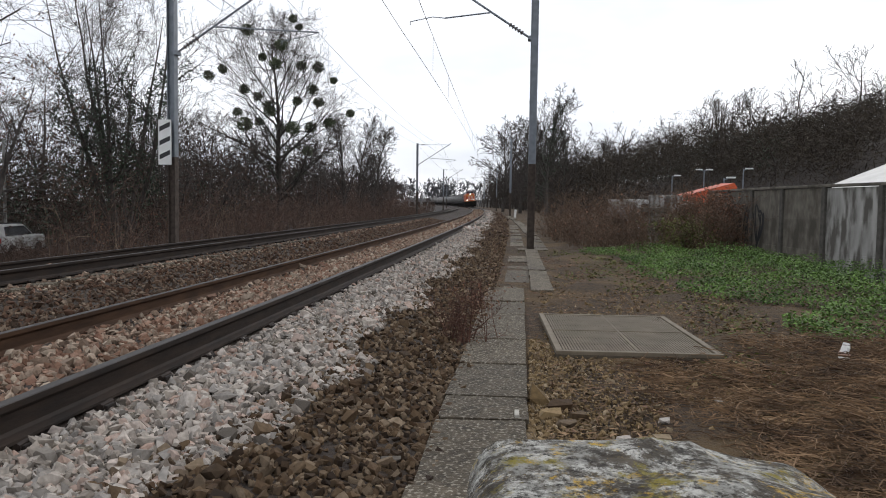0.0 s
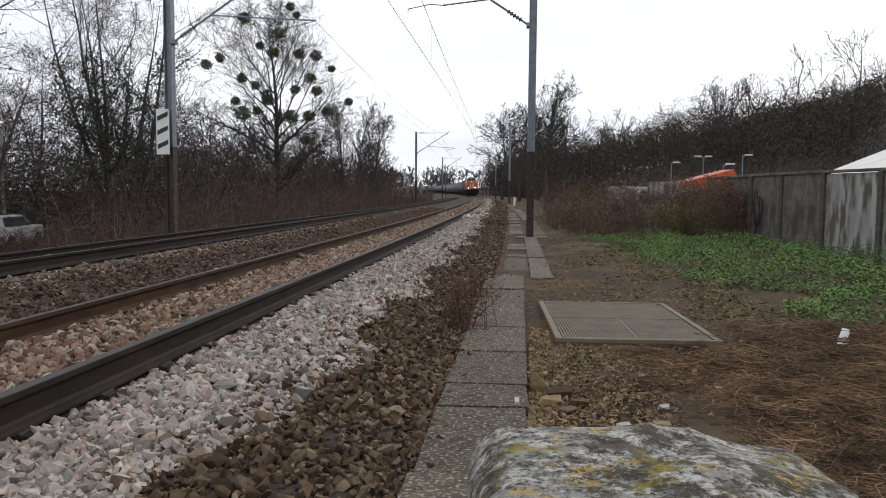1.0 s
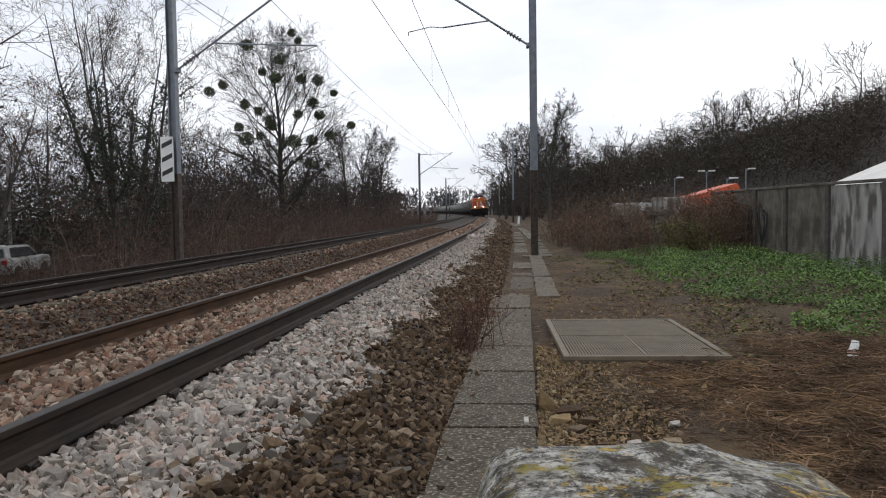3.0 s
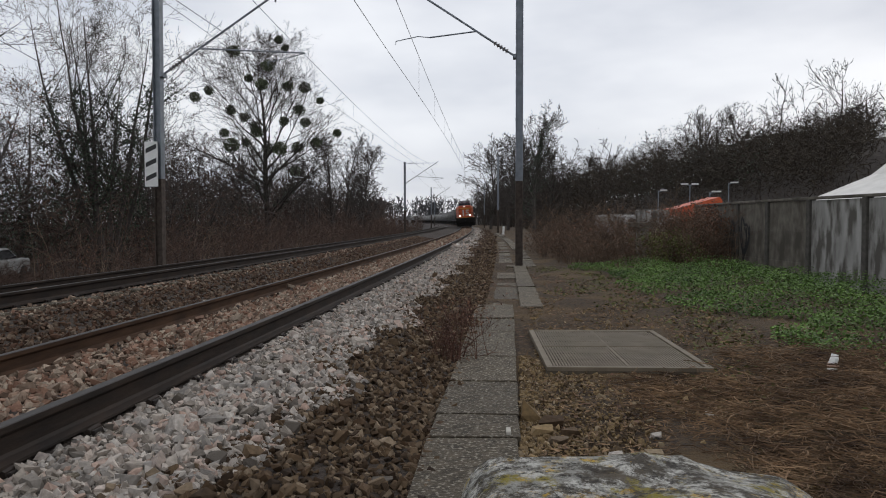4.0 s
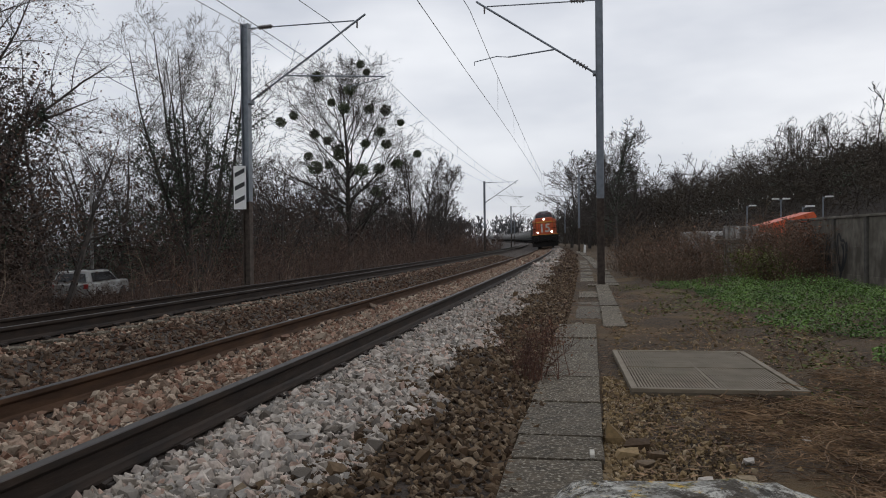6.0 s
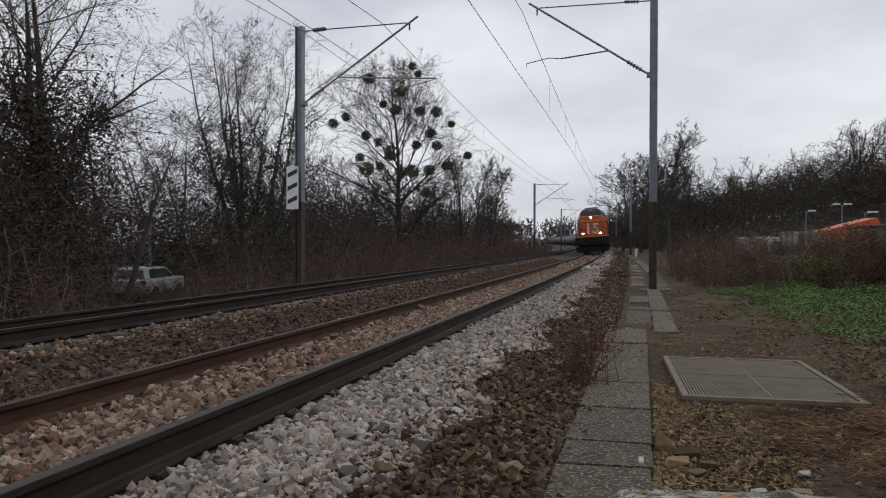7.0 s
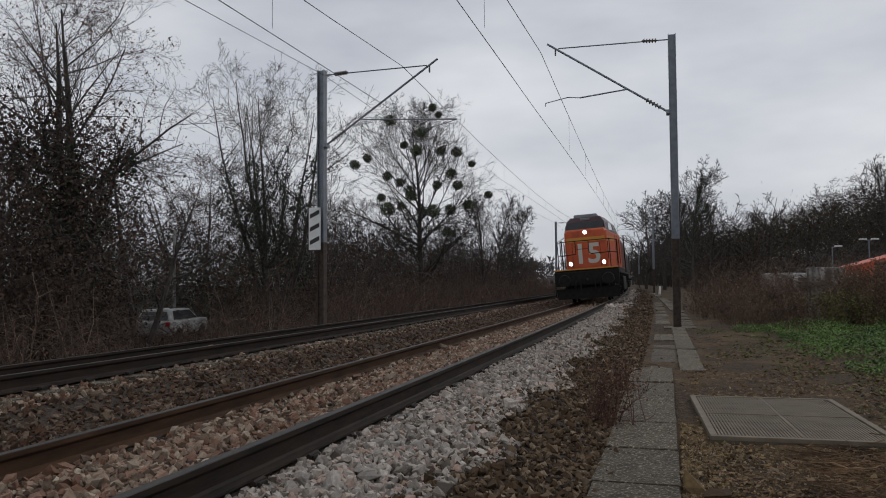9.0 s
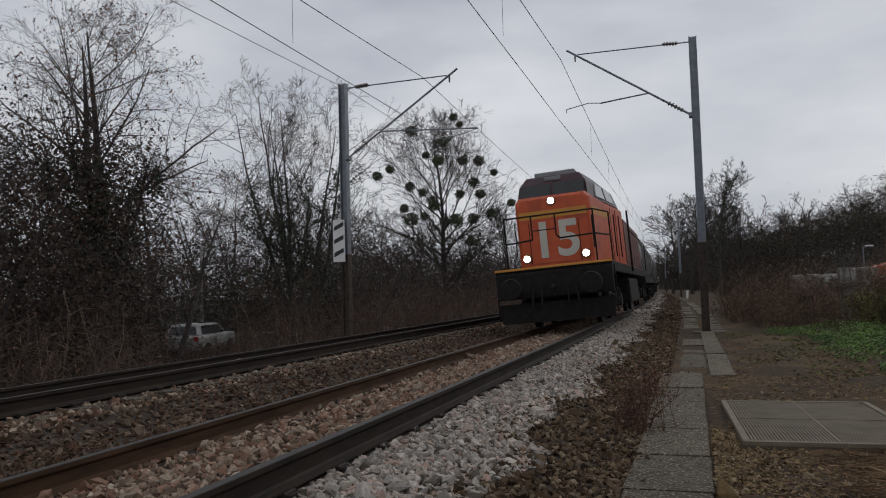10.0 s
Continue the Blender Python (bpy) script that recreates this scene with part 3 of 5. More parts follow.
def build_left_bank():
    rng = np.random.default_rng(21)
    n = 2000
    p = clear_of_car(strip(rng, n, 2, 130, -13, -7.6, 1.4))
    n = len(p)
    d = np.hypot(p[:, 0], p[:, 1])
    thicket("bramble_bank", "brown leafless brush along the railway bank", p, rng.uniform(0.7, 2.3, n) * np.interp(d, [14, 40], [0.75, 1.15]), M_TWIG, 22, 5, 0.010)
    n = 220
    p = clear_of_car(strip(rng, n, 10, 120, -11, -8, 1.3))
    n = len(p)
    thicket("dry_reeds", "pale dry stalks standing along the bank", p, rng.uniform(1.0, 2.2, n), M_REED, 26, 1, 0.010)
    n = 1700
    p = clear_of_car(strip(rng, n, 0, 180, -34, -13, 1.15))
    n = len(p)
    thicket("wood_undergrowth", "dense leafless brown undergrowth below bare trees", p, rng.uniform(2.0, 5.2, n), M_TWIG, 23, 4, 0.016)
    n = 620
    p = clear_of_car(strip(rng, n, 6, 75, -34, -20, 1.1))
    n = len(p)
    p[:, 2] += rng.uniform(0.2, 4.6, n)
    leafage("evergreen_undergrowth", "dark ivy and holly filling the wood", rng, p, rng.uniform(0.5, 1.1, n), 80, 0.075, M_IVY)
    n = 2600
    p = clear_of_car(strip(rng, n, 0, 200, -38, -17, 1.1))
    n = len(p)
    p[:, 2] += rng.random(n) ** 1.25 * np.where(np.hypot(p[:, 0], p[:, 1]) > 46, 7.4, 6.0)
    leafage("wood_thicket", "brown twig brush closing the wood's floor", rng, p, rng.uniform(0.6, 1.4, n), 62, 0.29, M_BRUSH, slim=0.09)
    n = 640
    az, d = np.radians(rng.uniform(-50, -35, n)), rng.uniform(21, 33, n)
    p = np.stack([d * np.sin(az), d * np.cos(az), -1.8 + 7.5 * rng.random(n) ** 1.2], 1)
    leafage("brown_beech_thicket", "dark brown withered leaves in the near wood", rng, p, rng.uniform(0.5, 1.1, n), 95, 0.055, M_BRUSH)
    n = 420
    az, d = np.radians(rng.uniform(-34.8, -27.3, n)), rng.uniform(27, 36, n)
    low = np.stack([d * np.sin(az), d * np.cos(az), np.full(n, -1.95)], 1)
    thicket("low_brush", "low brown brush before the parked car", low, rng.uniform(0.6, 1.15, n), M_TWIG, 24, 4, 0.012)
    n = 260
    p = clear_of_car(strip(rng, n, 8, 110, -15, -12, 1.2))
    n = len(p)
    p[:, 2] += rng.uniform(0.3, 1.6, n)
    leafage("withered_bank_leaves", "russet withered leaves on brush along the bank", rng, p, rng.uniform(0.4, 0.8, n), 30, 0.04, M_RUSSET)


def at_view(az, dist, dz=-0.2):
    """A place in a direction (degrees right of y) and distance from the camera, on the ground."""
    x, y = dist * math.sin(radians(az)), dist * math.cos(radians(az))
    s, u = to_line(x, y)
    return (x, y, float(ground_z(s, u)) + dz)
build_left_bank()
BALLS = ((-5.1, 9.9, 0.42), (-4.5, 11.1, 0.4), (-2.4, 13.3, 0.48), (0, 12.4, 0.5), (0.9, 14.9, 0.36), (1.4, 14.4, 0.3), (2.9, 11.5, 0.5), (1.6, 11.4, 0.46), (-0.4, 10.8, 0.48),
         (-1.4, 11.7, 0.34), (-2.0, 10.0, 0.45), (-2.9, 9.7, 0.45), (2.4, 9.4, 0.5), (3.8, 9.7, 0.3), (2.8, 8.3, 0.42), (3.7, 7.0, 0.45), (5.3, 7.7, 0.36), (-1.0, 8.7, 0.55),
         (-3.6, 8.4, 0.45), (0, 7.0, 0.6), (-2.6, 6.4, 0.6), (2.0, 4.6, 0.5), (2.3, 6.7, 0.5), (-0.8, 7.6, 0.5), (0.9, 6.4, 0.6), (-1.8, 7.6, 0.45), (1.2, 8.2, 0.4))
tree("ivy_tree", "bare many-stemmed tree wrapped in dark ivy", at_view(-24.0, 40), 31, 13.8, 0.42, M_BARKM, ivy=11000, ivy_top=0.66, limbs=56, stems=7, splay=27, spread=0.46, low=0.25, rise=54, up=0.04, subs=(8, 5, 3), rmin=0.0058)
tree("mistletoe_tree", "tall bare poplar full of round mistletoe balls", at_view(-12.9, 62), 36, 17.8, 0.30, M_BARKM, mistle=BALLS, ivy=2600, ivy_top=0.5, limbs=34, spread=0.41, low=0.16, rise=50, up=0.06, subs=(10, 7, 3), rmin=0.008)
tree("leaning_tree", "tall bare tree with long limbs and withered leaves", at_view(-37.2, 27), 43, 12.8, 0.36, M_BARKM, ivy=7000, ivy_top=0.55, dead=2400, limbs=24, stems=2, splay=14, spread=0.46, low=0.25, rise=54, subs=(9, 6, 3), rmin=0.0036, up=0.03)
for az, d, h, sd, dead, stems in ((-45, 24, 8.0, 41, 0, 2), (-41.5, 30, 9.0, 42, 0, 2), (-33.2, 31, 8.8, 44, 1200, 2), (-29.6, 46, 10.6, 45, 300, 3), (-27.2, 50, 10, 73, 0, 3),
                                  (-20.2, 47, 7.6, 47, 0, 4), (-18, 52, 8.6, 48, 200, 3), (-48, 33, 11, 49, 0, 1), (-38.5, 40, 9, 58, 0, 2), (-21.8, 55, 10.2, 71, 0, 3), (-15.8, 60, 8.0, 63, 0, 4),
                                  (-17.0, 66, 10.4, 74, 0, 3), (-10.4, 72, 8.4, 75, 0, 4), (-9.4, 78, 9.4, 76, 0, 4)):
    tree("bare_tree", "leafless grey tree in the trackside wood" if not dead else "bare tree with a few withered leaves", at_view(az, d), sd, h, 0.2, M_BARKM, dead=dead,
         limbs=18, stems=stems, splay=24, spread=0.44, low=0.2, rise=50, up=0.05, subs=(6, 5, 2), rmin=0.00018 * d)
for az, d, h, sd in ((-8.2, 80, 12.2, 51), (-7.2, 88, 13.4, 52), (-6.2, 96, 12.6, 53), (-5.5, 104, 9.6, 64)):
    tree("poplar", "slim bare poplar with upswept branches", at_view(az, d), sd, h, 0.22, M_BARKM, limbs=26, spread=0.34, low=0.12, rise=34, up=0.08, subs=(6, 4, 3), rmin=0.00016 * d)
for az, d, h, sd, iv in ((6.9, 82, 14.2, 55, 5200), (3.6, 105, 13.0, 56, 600), (8.0, 95, 11.0, 57, 800), (4.9, 96, 12.2, 60, 500), (5.8, 90, 11.6, 66, 900)):
    tree("wood_edge_tree", "bare tree at the edge of the wooded slope", at_view(az, d), sd, h, 0.26, M_BARKM, limbs=24, spread=0.34, low=0.15, rise=48, up=0.05, subs=(6, 4, 3), rmin=0.00018 * d, ivy=iv, ivy_top=0.95)


# ---- overhead line masts ----
def insulator(name, a, b, parent, n=5):
    a, b = Vector(a), Vector(b)
    bm = bmesh.new()
    rod(bm, a, b, 0.022, 8)
    for k in range(n):
        c = a.lerp(b, (k + 0.7) / (n + 0.4))
        d = (b - a).normalized() * 0.018
        rod(bm, c - d, c + d, 0.062, 10, 0.04)
    return part(name, bm, M_INSUL, parent)


def mast(s, u, side, top, label, base=-0.33, sign=False):
    """A wide-flange steel post with a hinged bracket; side +1: the bracket reaches to the right."""
    x, y, _ = along(s, u)
    root = thing("catenary_mast", pose(x, y, 0, 0, 0, math.degrees(turn(s))), label, "mast", "overhead line masts")
    w = 0.092
    for nm, z0, z1, mt in (("post", 1.85, top, M_GALV), ("post_foot", base, 1.85, M_MASTLOW)):
        bm = bmesh.new()
        box(bm, -w, -w + 0.014, -0.1, 0.1, z0, z1, 0.003)
        box(bm, w - 0.014, w, -0.1, 0.1, z0, z1, 0.003)
        box(bm, -w + 0.012, w - 0.012, -0.006, 0.006, z0, z1)
        part(nm, bm, mt, root, "rusty brown lower post" if nm == "post_foot" else "grey galvanised post")
    boxed("footing", (-0.32, 0.32, -0.3, 0.3, base - 0.3, base + 0.04), M_CONC, root, 0.03)
    zt, zl, reach = top - 0.12, top - 1.93, 2.75
    e = side * w
    insulator("top_insulator", (e + side * 0.25, 0, zt), (e + side * 0.62, 0, zt + 0.02), root)
    rodded("top_tie", (e, 0, zt), (e + side * reach * 0.98, 0, zt + 0.02), 0.016, M_GALV, root)
    tip = Vector((e + side * (reach + 0.22), 0, zt + 0.16))
    low = Vector((e, 0, zl))
    rodded("bracket_tube", low, tip, 0.027, M_GALV, root)
    insulator("bracket_insulator", low.lerp(tip, 0.06), low.lerp(tip, 0.19), root)
    boxed("hinge", (e - 0.04 + side * 0.03, e + 0.04 + side * 0.03, -0.13, 0.13, zl - 0.05, zl + 0.05), M_GALV, root, 0.01)
    k = low.lerp(tip, 0.33 if side < 0 else 0.31)
    if side > 0:
        arm_end = Vector((e + side * 3.45, 0, zl + 0.46))
        drop_end = Vector((e + side * 2.57, 0, zl + 0.27))
    else:
        arm_end = Vector((e + side * 2.16, 0, zl + 0.52))
        drop_end = Vector((e + side * 3.03, 0, zl + 0.44))
    rodded("registration_tube", k, arm_end, 0.019, M_GALV, root)
    bm = bmesh.new()
    mid = arm_end.lerp(drop_end, 0.35) + Vector((0, 0, -0.02 if side > 0 else 0.06))
    rod(bm, arm_end, mid, 0.012, 6)
    rod(bm, mid, drop_end, 0.012, 6)
    rod(bm, drop_end, drop_end + Vector((0, 0, -0.09)), 0.010, 6)
    part("steady_arm", bm, M_GALV, root)
    hang = low.lerp(tip, 0.93)
    bm = bmesh.new()
    rod(bm, hang, hang + Vector((0, 0, -0.18)), 0.022, 6)
    part("wire_clamp", bm, M_INSUL, root)
    if sign:
        bm = bmesh.new()
        box(bm, -0.30, 0.02, -0.135, -0.115, 1.66, 2.72, 0.004)
        plate = part("marker_plate", bm, M_SIGNW, root, "white plate with slanted black bars")
        for k2 in range(3):
            bm = bmesh.new()
            z = 1.80 + k2 * 0.33
            vs = [bm.verts.new(c) for c in ((-0.27, -0.1395, z - 0.02), (-0.01, -0.1395, z + 0.10), (-0.01, -0.1395, z + 0.21), (-0.27, -0.1395, z + 0.09))]
            f = bm.faces.new(vs)
            r = bmesh.ops.extrude_face_region(bm, geom=[f])
            bmesh.ops.translate(bm, vec=(0, 0.004, 0), verts=[g for g in r["geom"] if isinstance(g, bmesh.types.BMVert)])
            part("black_bar", bm, M_BLACK, plate)
    return root


M_SIGNW = mat("white_enamel", (0.66, 0.66, 0.63), (0.76, 0.76, 0.74), 5, 0.5, 0.03)
M_BLACK = plain("black_paint", (0.02, 0.02, 0.02), 0.5)
RIGHT_S = [19.45, 71.0, 123.0, 175.0, 228.0]
LEFT_S = [17.7, 69.5, 122.0, 174.0, 227.0]
for i, s in enumerate(RIGHT_S):
    mast(s, 2.38, -1, 6.88, "tall grey steel catenary mast beside the cable trough", -0.33)
for i, s in enumerate(LEFT_S):
    mast(s, -6.17, 1, 6.22, "grey steel catenary mast behind the farther track", -0.5, sign=(i == 0))


def wire(name, label, pts, r=0.008, parent=None):
    pts = np.asarray(pts)
    d = np.gradient(pts, axis=0)
    a = unit(np.cross(d, [0, 0, 1.0]) if np.abs(d[0, 2]) < 0.9 * np.linalg.norm(d[0]) else np.cross(d, [1.0, 0, 0]))
    b = unit(np.cross(d, a))
    w = np.arange(5) * 2 * math.pi / 5
    v = pts[:, None] + r * (a[:, None] * np.cos(w)[None, :, None] + b[:, None] * np.sin(w)[None, :, None])
    i, q = (np.arange(len(pts) - 1) * 5)[:, None], np.arange(5)[None]
    f = np.stack([i + q, i + (q + 1) % 5, i + 5 + (q + 1) % 5, i + 5 + q], -1).reshape(-1, 4)
    return tagged(from_arrays(name, v, f, M_WIRE, parent), label, "" if parent else "wire", "" if parent else "overhead wires")


def span_wire(u, z, sag, stops, swing=0.0):
    pts = []
    for k, (a, b) in enumerate(zip(stops[:-1], stops[1:])):
        for q in np.linspace(0, 1, 13)[: None if b == stops[-1] else -1]:
            s = a + (b - a) * q
            uu = u + swing * (1 if k % 2 else -1) * (2 * q - 1)
            pts.append(along(s, uu, z - sag * 4 * q * (1 - q)))
    return np.array(pts)


for u, z, stops, low in ((-0.85, 6.72, [-33.0] + RIGHT_S, 5.25), (FAR_U - 0.35, 6.15, [-34.5] + LEFT_S, 5.0)):
    mess = wire("messenger_wire", "sagging grey messenger wire above the track", span_wire(u, z, 0.75, stops))
    cont = wire("contact_wire", "taut dark contact wire above the track", span_wire(u, low, 0.03, stops, 0.16), 0.0075)
    for a, b in zip(stops[:-1], stops[1:]):
        for k in range(1, 8):
            q = k / 8
            s = a + (b - a) * q
            wire("dropper", "", [along(s, u, low), along(s, u, z - 0.75 * 4 * q * (1 - q))], 0.004, mess)
wire("feeder_wire", "grey feeder wire on the mast tops", span_wire(-6.15, 6.12, 0.42, [-34.5] + LEFT_S), 0.007)


# ---- the train ----
M_ORANGE = mat("orange_paint", (0.48, 0.076, 0.022), (0.56, 0.098, 0.027), 4, 0.45, 0.03, stain=(0.36, 0.06, 0.022), stain_scale=1.5, stain_at=0.62)
M_YELLOW = mat("ochre_band", (0.50, 0.22, 0.03), (0.56, 0.26, 0.04), 4, 0.5, 0.03)
M_CABDARK = mat("maroon_black_paint", (0.030, 0.010, 0.014), (0.05, 0.016, 0.022), 5, 0.4, 0.03)
M_GLASS = plain("cab_glass", (0.012, 0.012, 0.014), 0.12)
M_UNDER = mat("grimy_underframe", (0.006, 0.0052, 0.0045), (0.015, 0.012, 0.010), 8, 0.92, 0.2)
M_LAMP = plain("headlamp_glow", (1, 0.95, 0.85), 0.3, 0, 14.0)
M_DIGIT = plain("cream_number", (0.55, 0.52, 0.45), 0.6)
M_TANK = mat("dirty_grey_tank", (0.22, 0.215, 0.21), (0.34, 0.335, 0.32), 2, 0.55, 0.05, 0.2, stain=(0.12, 0.11, 0.10), stain_scale=0.9, stain_at=0.6)


def prism(bm, outline, y0, y1):
    """A solid from a cross outline in x, z drawn out along y."""
    a = [bm.verts.new((x, y0, z)) for x, z in outline]
    b = [bm.verts.new((x, y1, z)) for x, z in outline]
    bm.faces.new(a)
    bm.faces.new(b[::-1])
    n = len(a)
    for k in range(n):
        bm.faces.new((a[k], b[k], b[(k + 1) % n], a[(k + 1) % n]))
    bmesh.ops.recalc_face_normals(bm, faces=bm.faces)


def loft(bm, rings):
    """A closed solid through rings of equally many places."""
    vs = [[bm.verts.new(c) for c in r] for r in rings]
    n = len(vs[0])
    for a, b in zip(vs[:-1], vs[1:]):
        for k in range(n):
            bm.faces.new((a[k], a[(k + 1) % n], b[(k + 1) % n], b[k]))
    bm.faces.new(vs[0])
    bm.faces.new(vs[-1][::-1])
    bmesh.ops.recalc_face_normals(bm, faces=bm.faces)


def slab(bm, corners, out):
    """A thin plate on four corners, thickened outwards."""
    f = bm.faces.new([bm.verts.new(c) for c in corners])
    r = bmesh.ops.extrude_face_region(bm, geom=[f])
    bmesh.ops.translate(bm, vec=out, verts=[g for g in r["geom"] if isinstance(g, bmesh.types.BMVert)])
    bmesh.ops.recalc_face_normals(bm, faces=bm.faces)


def bogie(root, y):
    bm = bmesh.new()
    for sx in (-1, 1):
        box(bm, sx * 0.98 - 0.07, sx * 0.98 + 0.07, y - 1.5, y + 1.5, 0.42, 0.72, 0.04)
        for dy in (-1.1, 1.1):
            box(bm, sx * 1.0 - 0.13, sx * 1.0 + 0.13, y + dy - 0.2, y + dy + 0.2, 0.32, 0.66, 0.04)
            rod(bm, (sx * 1.05, y + dy * 0.55, 0.4), (sx * 1.05, y + dy * 0.55, 0.8), 0.09, 10)
    box(bm, -0.9, 0.9, y - 0.3, y + 0.3, 0.45, 0.8, 0.04)
    part("bogie", bm, M_UNDER, root)
    for dy in (-1.1, 1.1):
        bm = bmesh.new()
        for sx in (-1, 1):
            rod(bm, (sx * 0.69, y + dy, 0.46), (sx * 0.80, y + dy, 0.46), 0.46, 24)
        rod(bm, (-0.75, y + dy, 0.46), (0.75, y + dy, 0.46), 0.08, 10)
        part("wheelset", bm, M_UNDER, root)


def handrail(name, root, pts, r=0.019, label=""):
    bm = bmesh.new()
    for a, b in zip(pts[:-1], pts[1:]):
        rod(bm, a, b, r, 6)
    return part(name, bm, M_UNDER, root, label)


def locomotive():
    """Origin at the front, on the rails; the nose looks along -y."""
    root = thing("locomotive", Matrix(), "orange diesel locomotive with dark cab roof and lit headlamps", "locomotive")
    # frame and platform
    bm = bmesh.new()
    box(bm, -1.30, 1.30, 0.15, 14.2, 1.16, 1.40, 0.03)
    box(bm, -1.30, 1.30, 0.1, 0.35, 0.72, 1.30, 0.03)
    part("platform", bm, M_UNDER, root)
    boxed("platform_edge", (-1.31, 1.31, 0.10, 0.16, 1.365, 1.415), M_YELLOW, root, 0.01, "ochre edge strip")
    for sx in (-1, 1):
        bm = bmesh.new()
        rod(bm, (sx * 0.875, 0.15, 0.95), (sx * 0.875, -0.32, 0.95), 0.10, 12)
        rod(bm, (sx * 0.875, -0.32, 0.95), (sx * 0.875, -0.40, 0.95), 0.24, 18, 0.22)
        part("buffer", bm, M_UNDER, root)
        bm = bmesh.new()
        for k in range(4):
            z = 0.28 + k * 0.25
            box(bm, sx * 1.22 - 0.12, sx * 1.22 + 0.12, 0.30, 0.62, z, z + 0.03, 0.005)
        box(bm, sx * 1.33 - 0.012, sx * 1.33 + 0.012, 0.30, 0.34, 0.28, 1.3)
        part("steps", bm, M_UNDER, root)
    bm = bmesh.new()
    prism(bm, [(-1.25, 0.18), (1.25, 0.18), (1.3, 0.62), (-1.3, 0.62)], 0.2, 0.3)
    rod(bm, (0, 0.1, 0.95), (0, -0.25, 0.9), 0.05, 8)
    for x in (-0.45, -0.25, 0.3, 0.5):
        rod(bm, (x, 0.08, 0.95), (x * 1.1, -0.06, 0.55), 0.025, 6)
    part("pilot", bm, M_UNDER, root)
    # orange hood: narrow at the front, widening to the cab's full width
    yo = 0.95
    low = [(yo, 0.80), (yo + 0.05, 0.855), (yo + 0.16, 0.89), (3.0, 1.08), (5.2, 1.28)]
    bm = bmesh.new()
    loft(bm, [[(-w, y, 1.42), (-w, y, 2.90 + tz), (-w + 0.10, y, 3.02 + tz), (w - 0.10, y, 3.02 + tz), (w, y, 2.90 + tz), (w, y, 1.42)]
              for (y, w), tz in zip(low, (0.0, 0.05, 0.08, 0.0, 0.0))])
    part("nose", bm, M_ORANGE, root, "orange front hood widening to the cab")
    boxed("nose_band", (-0.80, 0.80, yo - 0.008, yo + 0.02, 2.56, 2.74), M_YELLOW, root, 0, "ochre band")
    for sx in (-1, 1):
        bm = bmesh.new()
        f = bm.faces.new([bm.verts.new(c) for c in ((sx * 0.898, yo + 0.16, 2.56), (sx * 1.09, 3.0, 2.56), (sx * 1.09, 3.0, 2.74), (sx * 0.898, yo + 0.16, 2.74))])
        part("side_band", bm, M_YELLOW, root, "ochre band")
        for y, w in ((3.35, 1.112), (4.1, 1.18)):
            boxed("door_seam", (sx * w - 0.008, sx * w + 0.008, y - 0.01, y + 0.01, 1.48, 2.86), M_UNDER, root)
            handrail("door_rail", root, [(sx * (w + 0.07), y + 0.12, 1.6), (sx * (w + 0.07), y + 0.12, 2.7)], 0.016)
    boxed("nose_panel", (-0.56, 0.56, yo - 0.012, yo + 0.02, 1.50, 2.46), M_ORANGE, root, 0.008)
    for x in (-0.58, 0.58):
        boxed("panel_seam", (x - 0.008, x + 0.008, yo - 0.006, yo + 0.02, 1.48, 2.48), M_UNDER, root)
    # dark cab top with a raked windscreen and a rounded roof
    rings = [(1.16, 1.40, 1.62, 0.84, 0.80, 0.64, 2.98), (3.0, 3.0, 3.0, 1.05, 0.96, 0.76, 2.98), (4.9, 4.9, 4.9, 1.22, 1.08, 0.84, 2.98), (5.15, 5.1, 5.0, 1.2, 1.05, 0.78, 2.98)]
    bm = bmesh.new()
    loft(bm, [[(-a, y0, z), (-b, y1, 3.40), (-c, y2, 3.64), (c, y2, 3.64), (b, y1, 3.40), (a, y0, z)] for y0, y1, y2, a, b, c, z in rings])
    part("cab", bm, M_CABDARK, root, "dark maroon cab top")
    for x0, x1 in ((-0.78, -0.04), (0.04, 0.78)):
        bm = bmesh.new()
        slab(bm, [(x0, 1.168, 3.04), (x1, 1.168, 3.04), (x1 * 0.96, 1.362, 3.41), (x0 * 0.96, 1.362, 3.41)], (0, -0.02, 0))
        part("windscreen", bm, M_GLASS, root)
    for sx in (-1, 1):
        bm = bmesh.new()
        slab(bm, [(sx * 0.925, 1.95, 3.04), (sx * 1.04, 2.95, 3.04), (sx * 0.965, 2.95, 3.37), (sx * 0.89, 2.2, 3.37)], (sx * 0.03, 0, 0))
        part("side_window", bm, M_SKYGLASS, root, "side window with the sky's reflection in its pale colour")
        bm = bmesh.new()
        slab(bm, [(sx * 1.055, 3.2, 3.04), (sx * 1.15, 4.3, 3.04), (sx * 1.055, 4.3, 3.37), (sx * 0.985, 3.2, 3.37)], (sx * 0.025, 0, 0))
        part("door_window", bm, M_GLASS, root)
    boxed("roof_unit", (-0.50, 0.50, 1.95, 3.4, 3.62, 3.80), M_ROOFBOX, root, 0.04, "grey roof box")
    boxed("roof_lamp_box", (-0.2, 0.2, 1.48, 1.72, 3.50, 3.60), M_ROOFBOX, root, 0.02)
    # engine hood behind the cab
    bm = bmesh.new()
    prism(bm, [(-1.25, 1.42), (1.25, 1.42), (1.25, 2.7), (0.95, 3.1), (-0.95, 3.1), (-1.25, 2.7)], 5.16, 13.4)
    part("engine_hood", bm, M_HOOD, root, "dull red-brown engine hood")
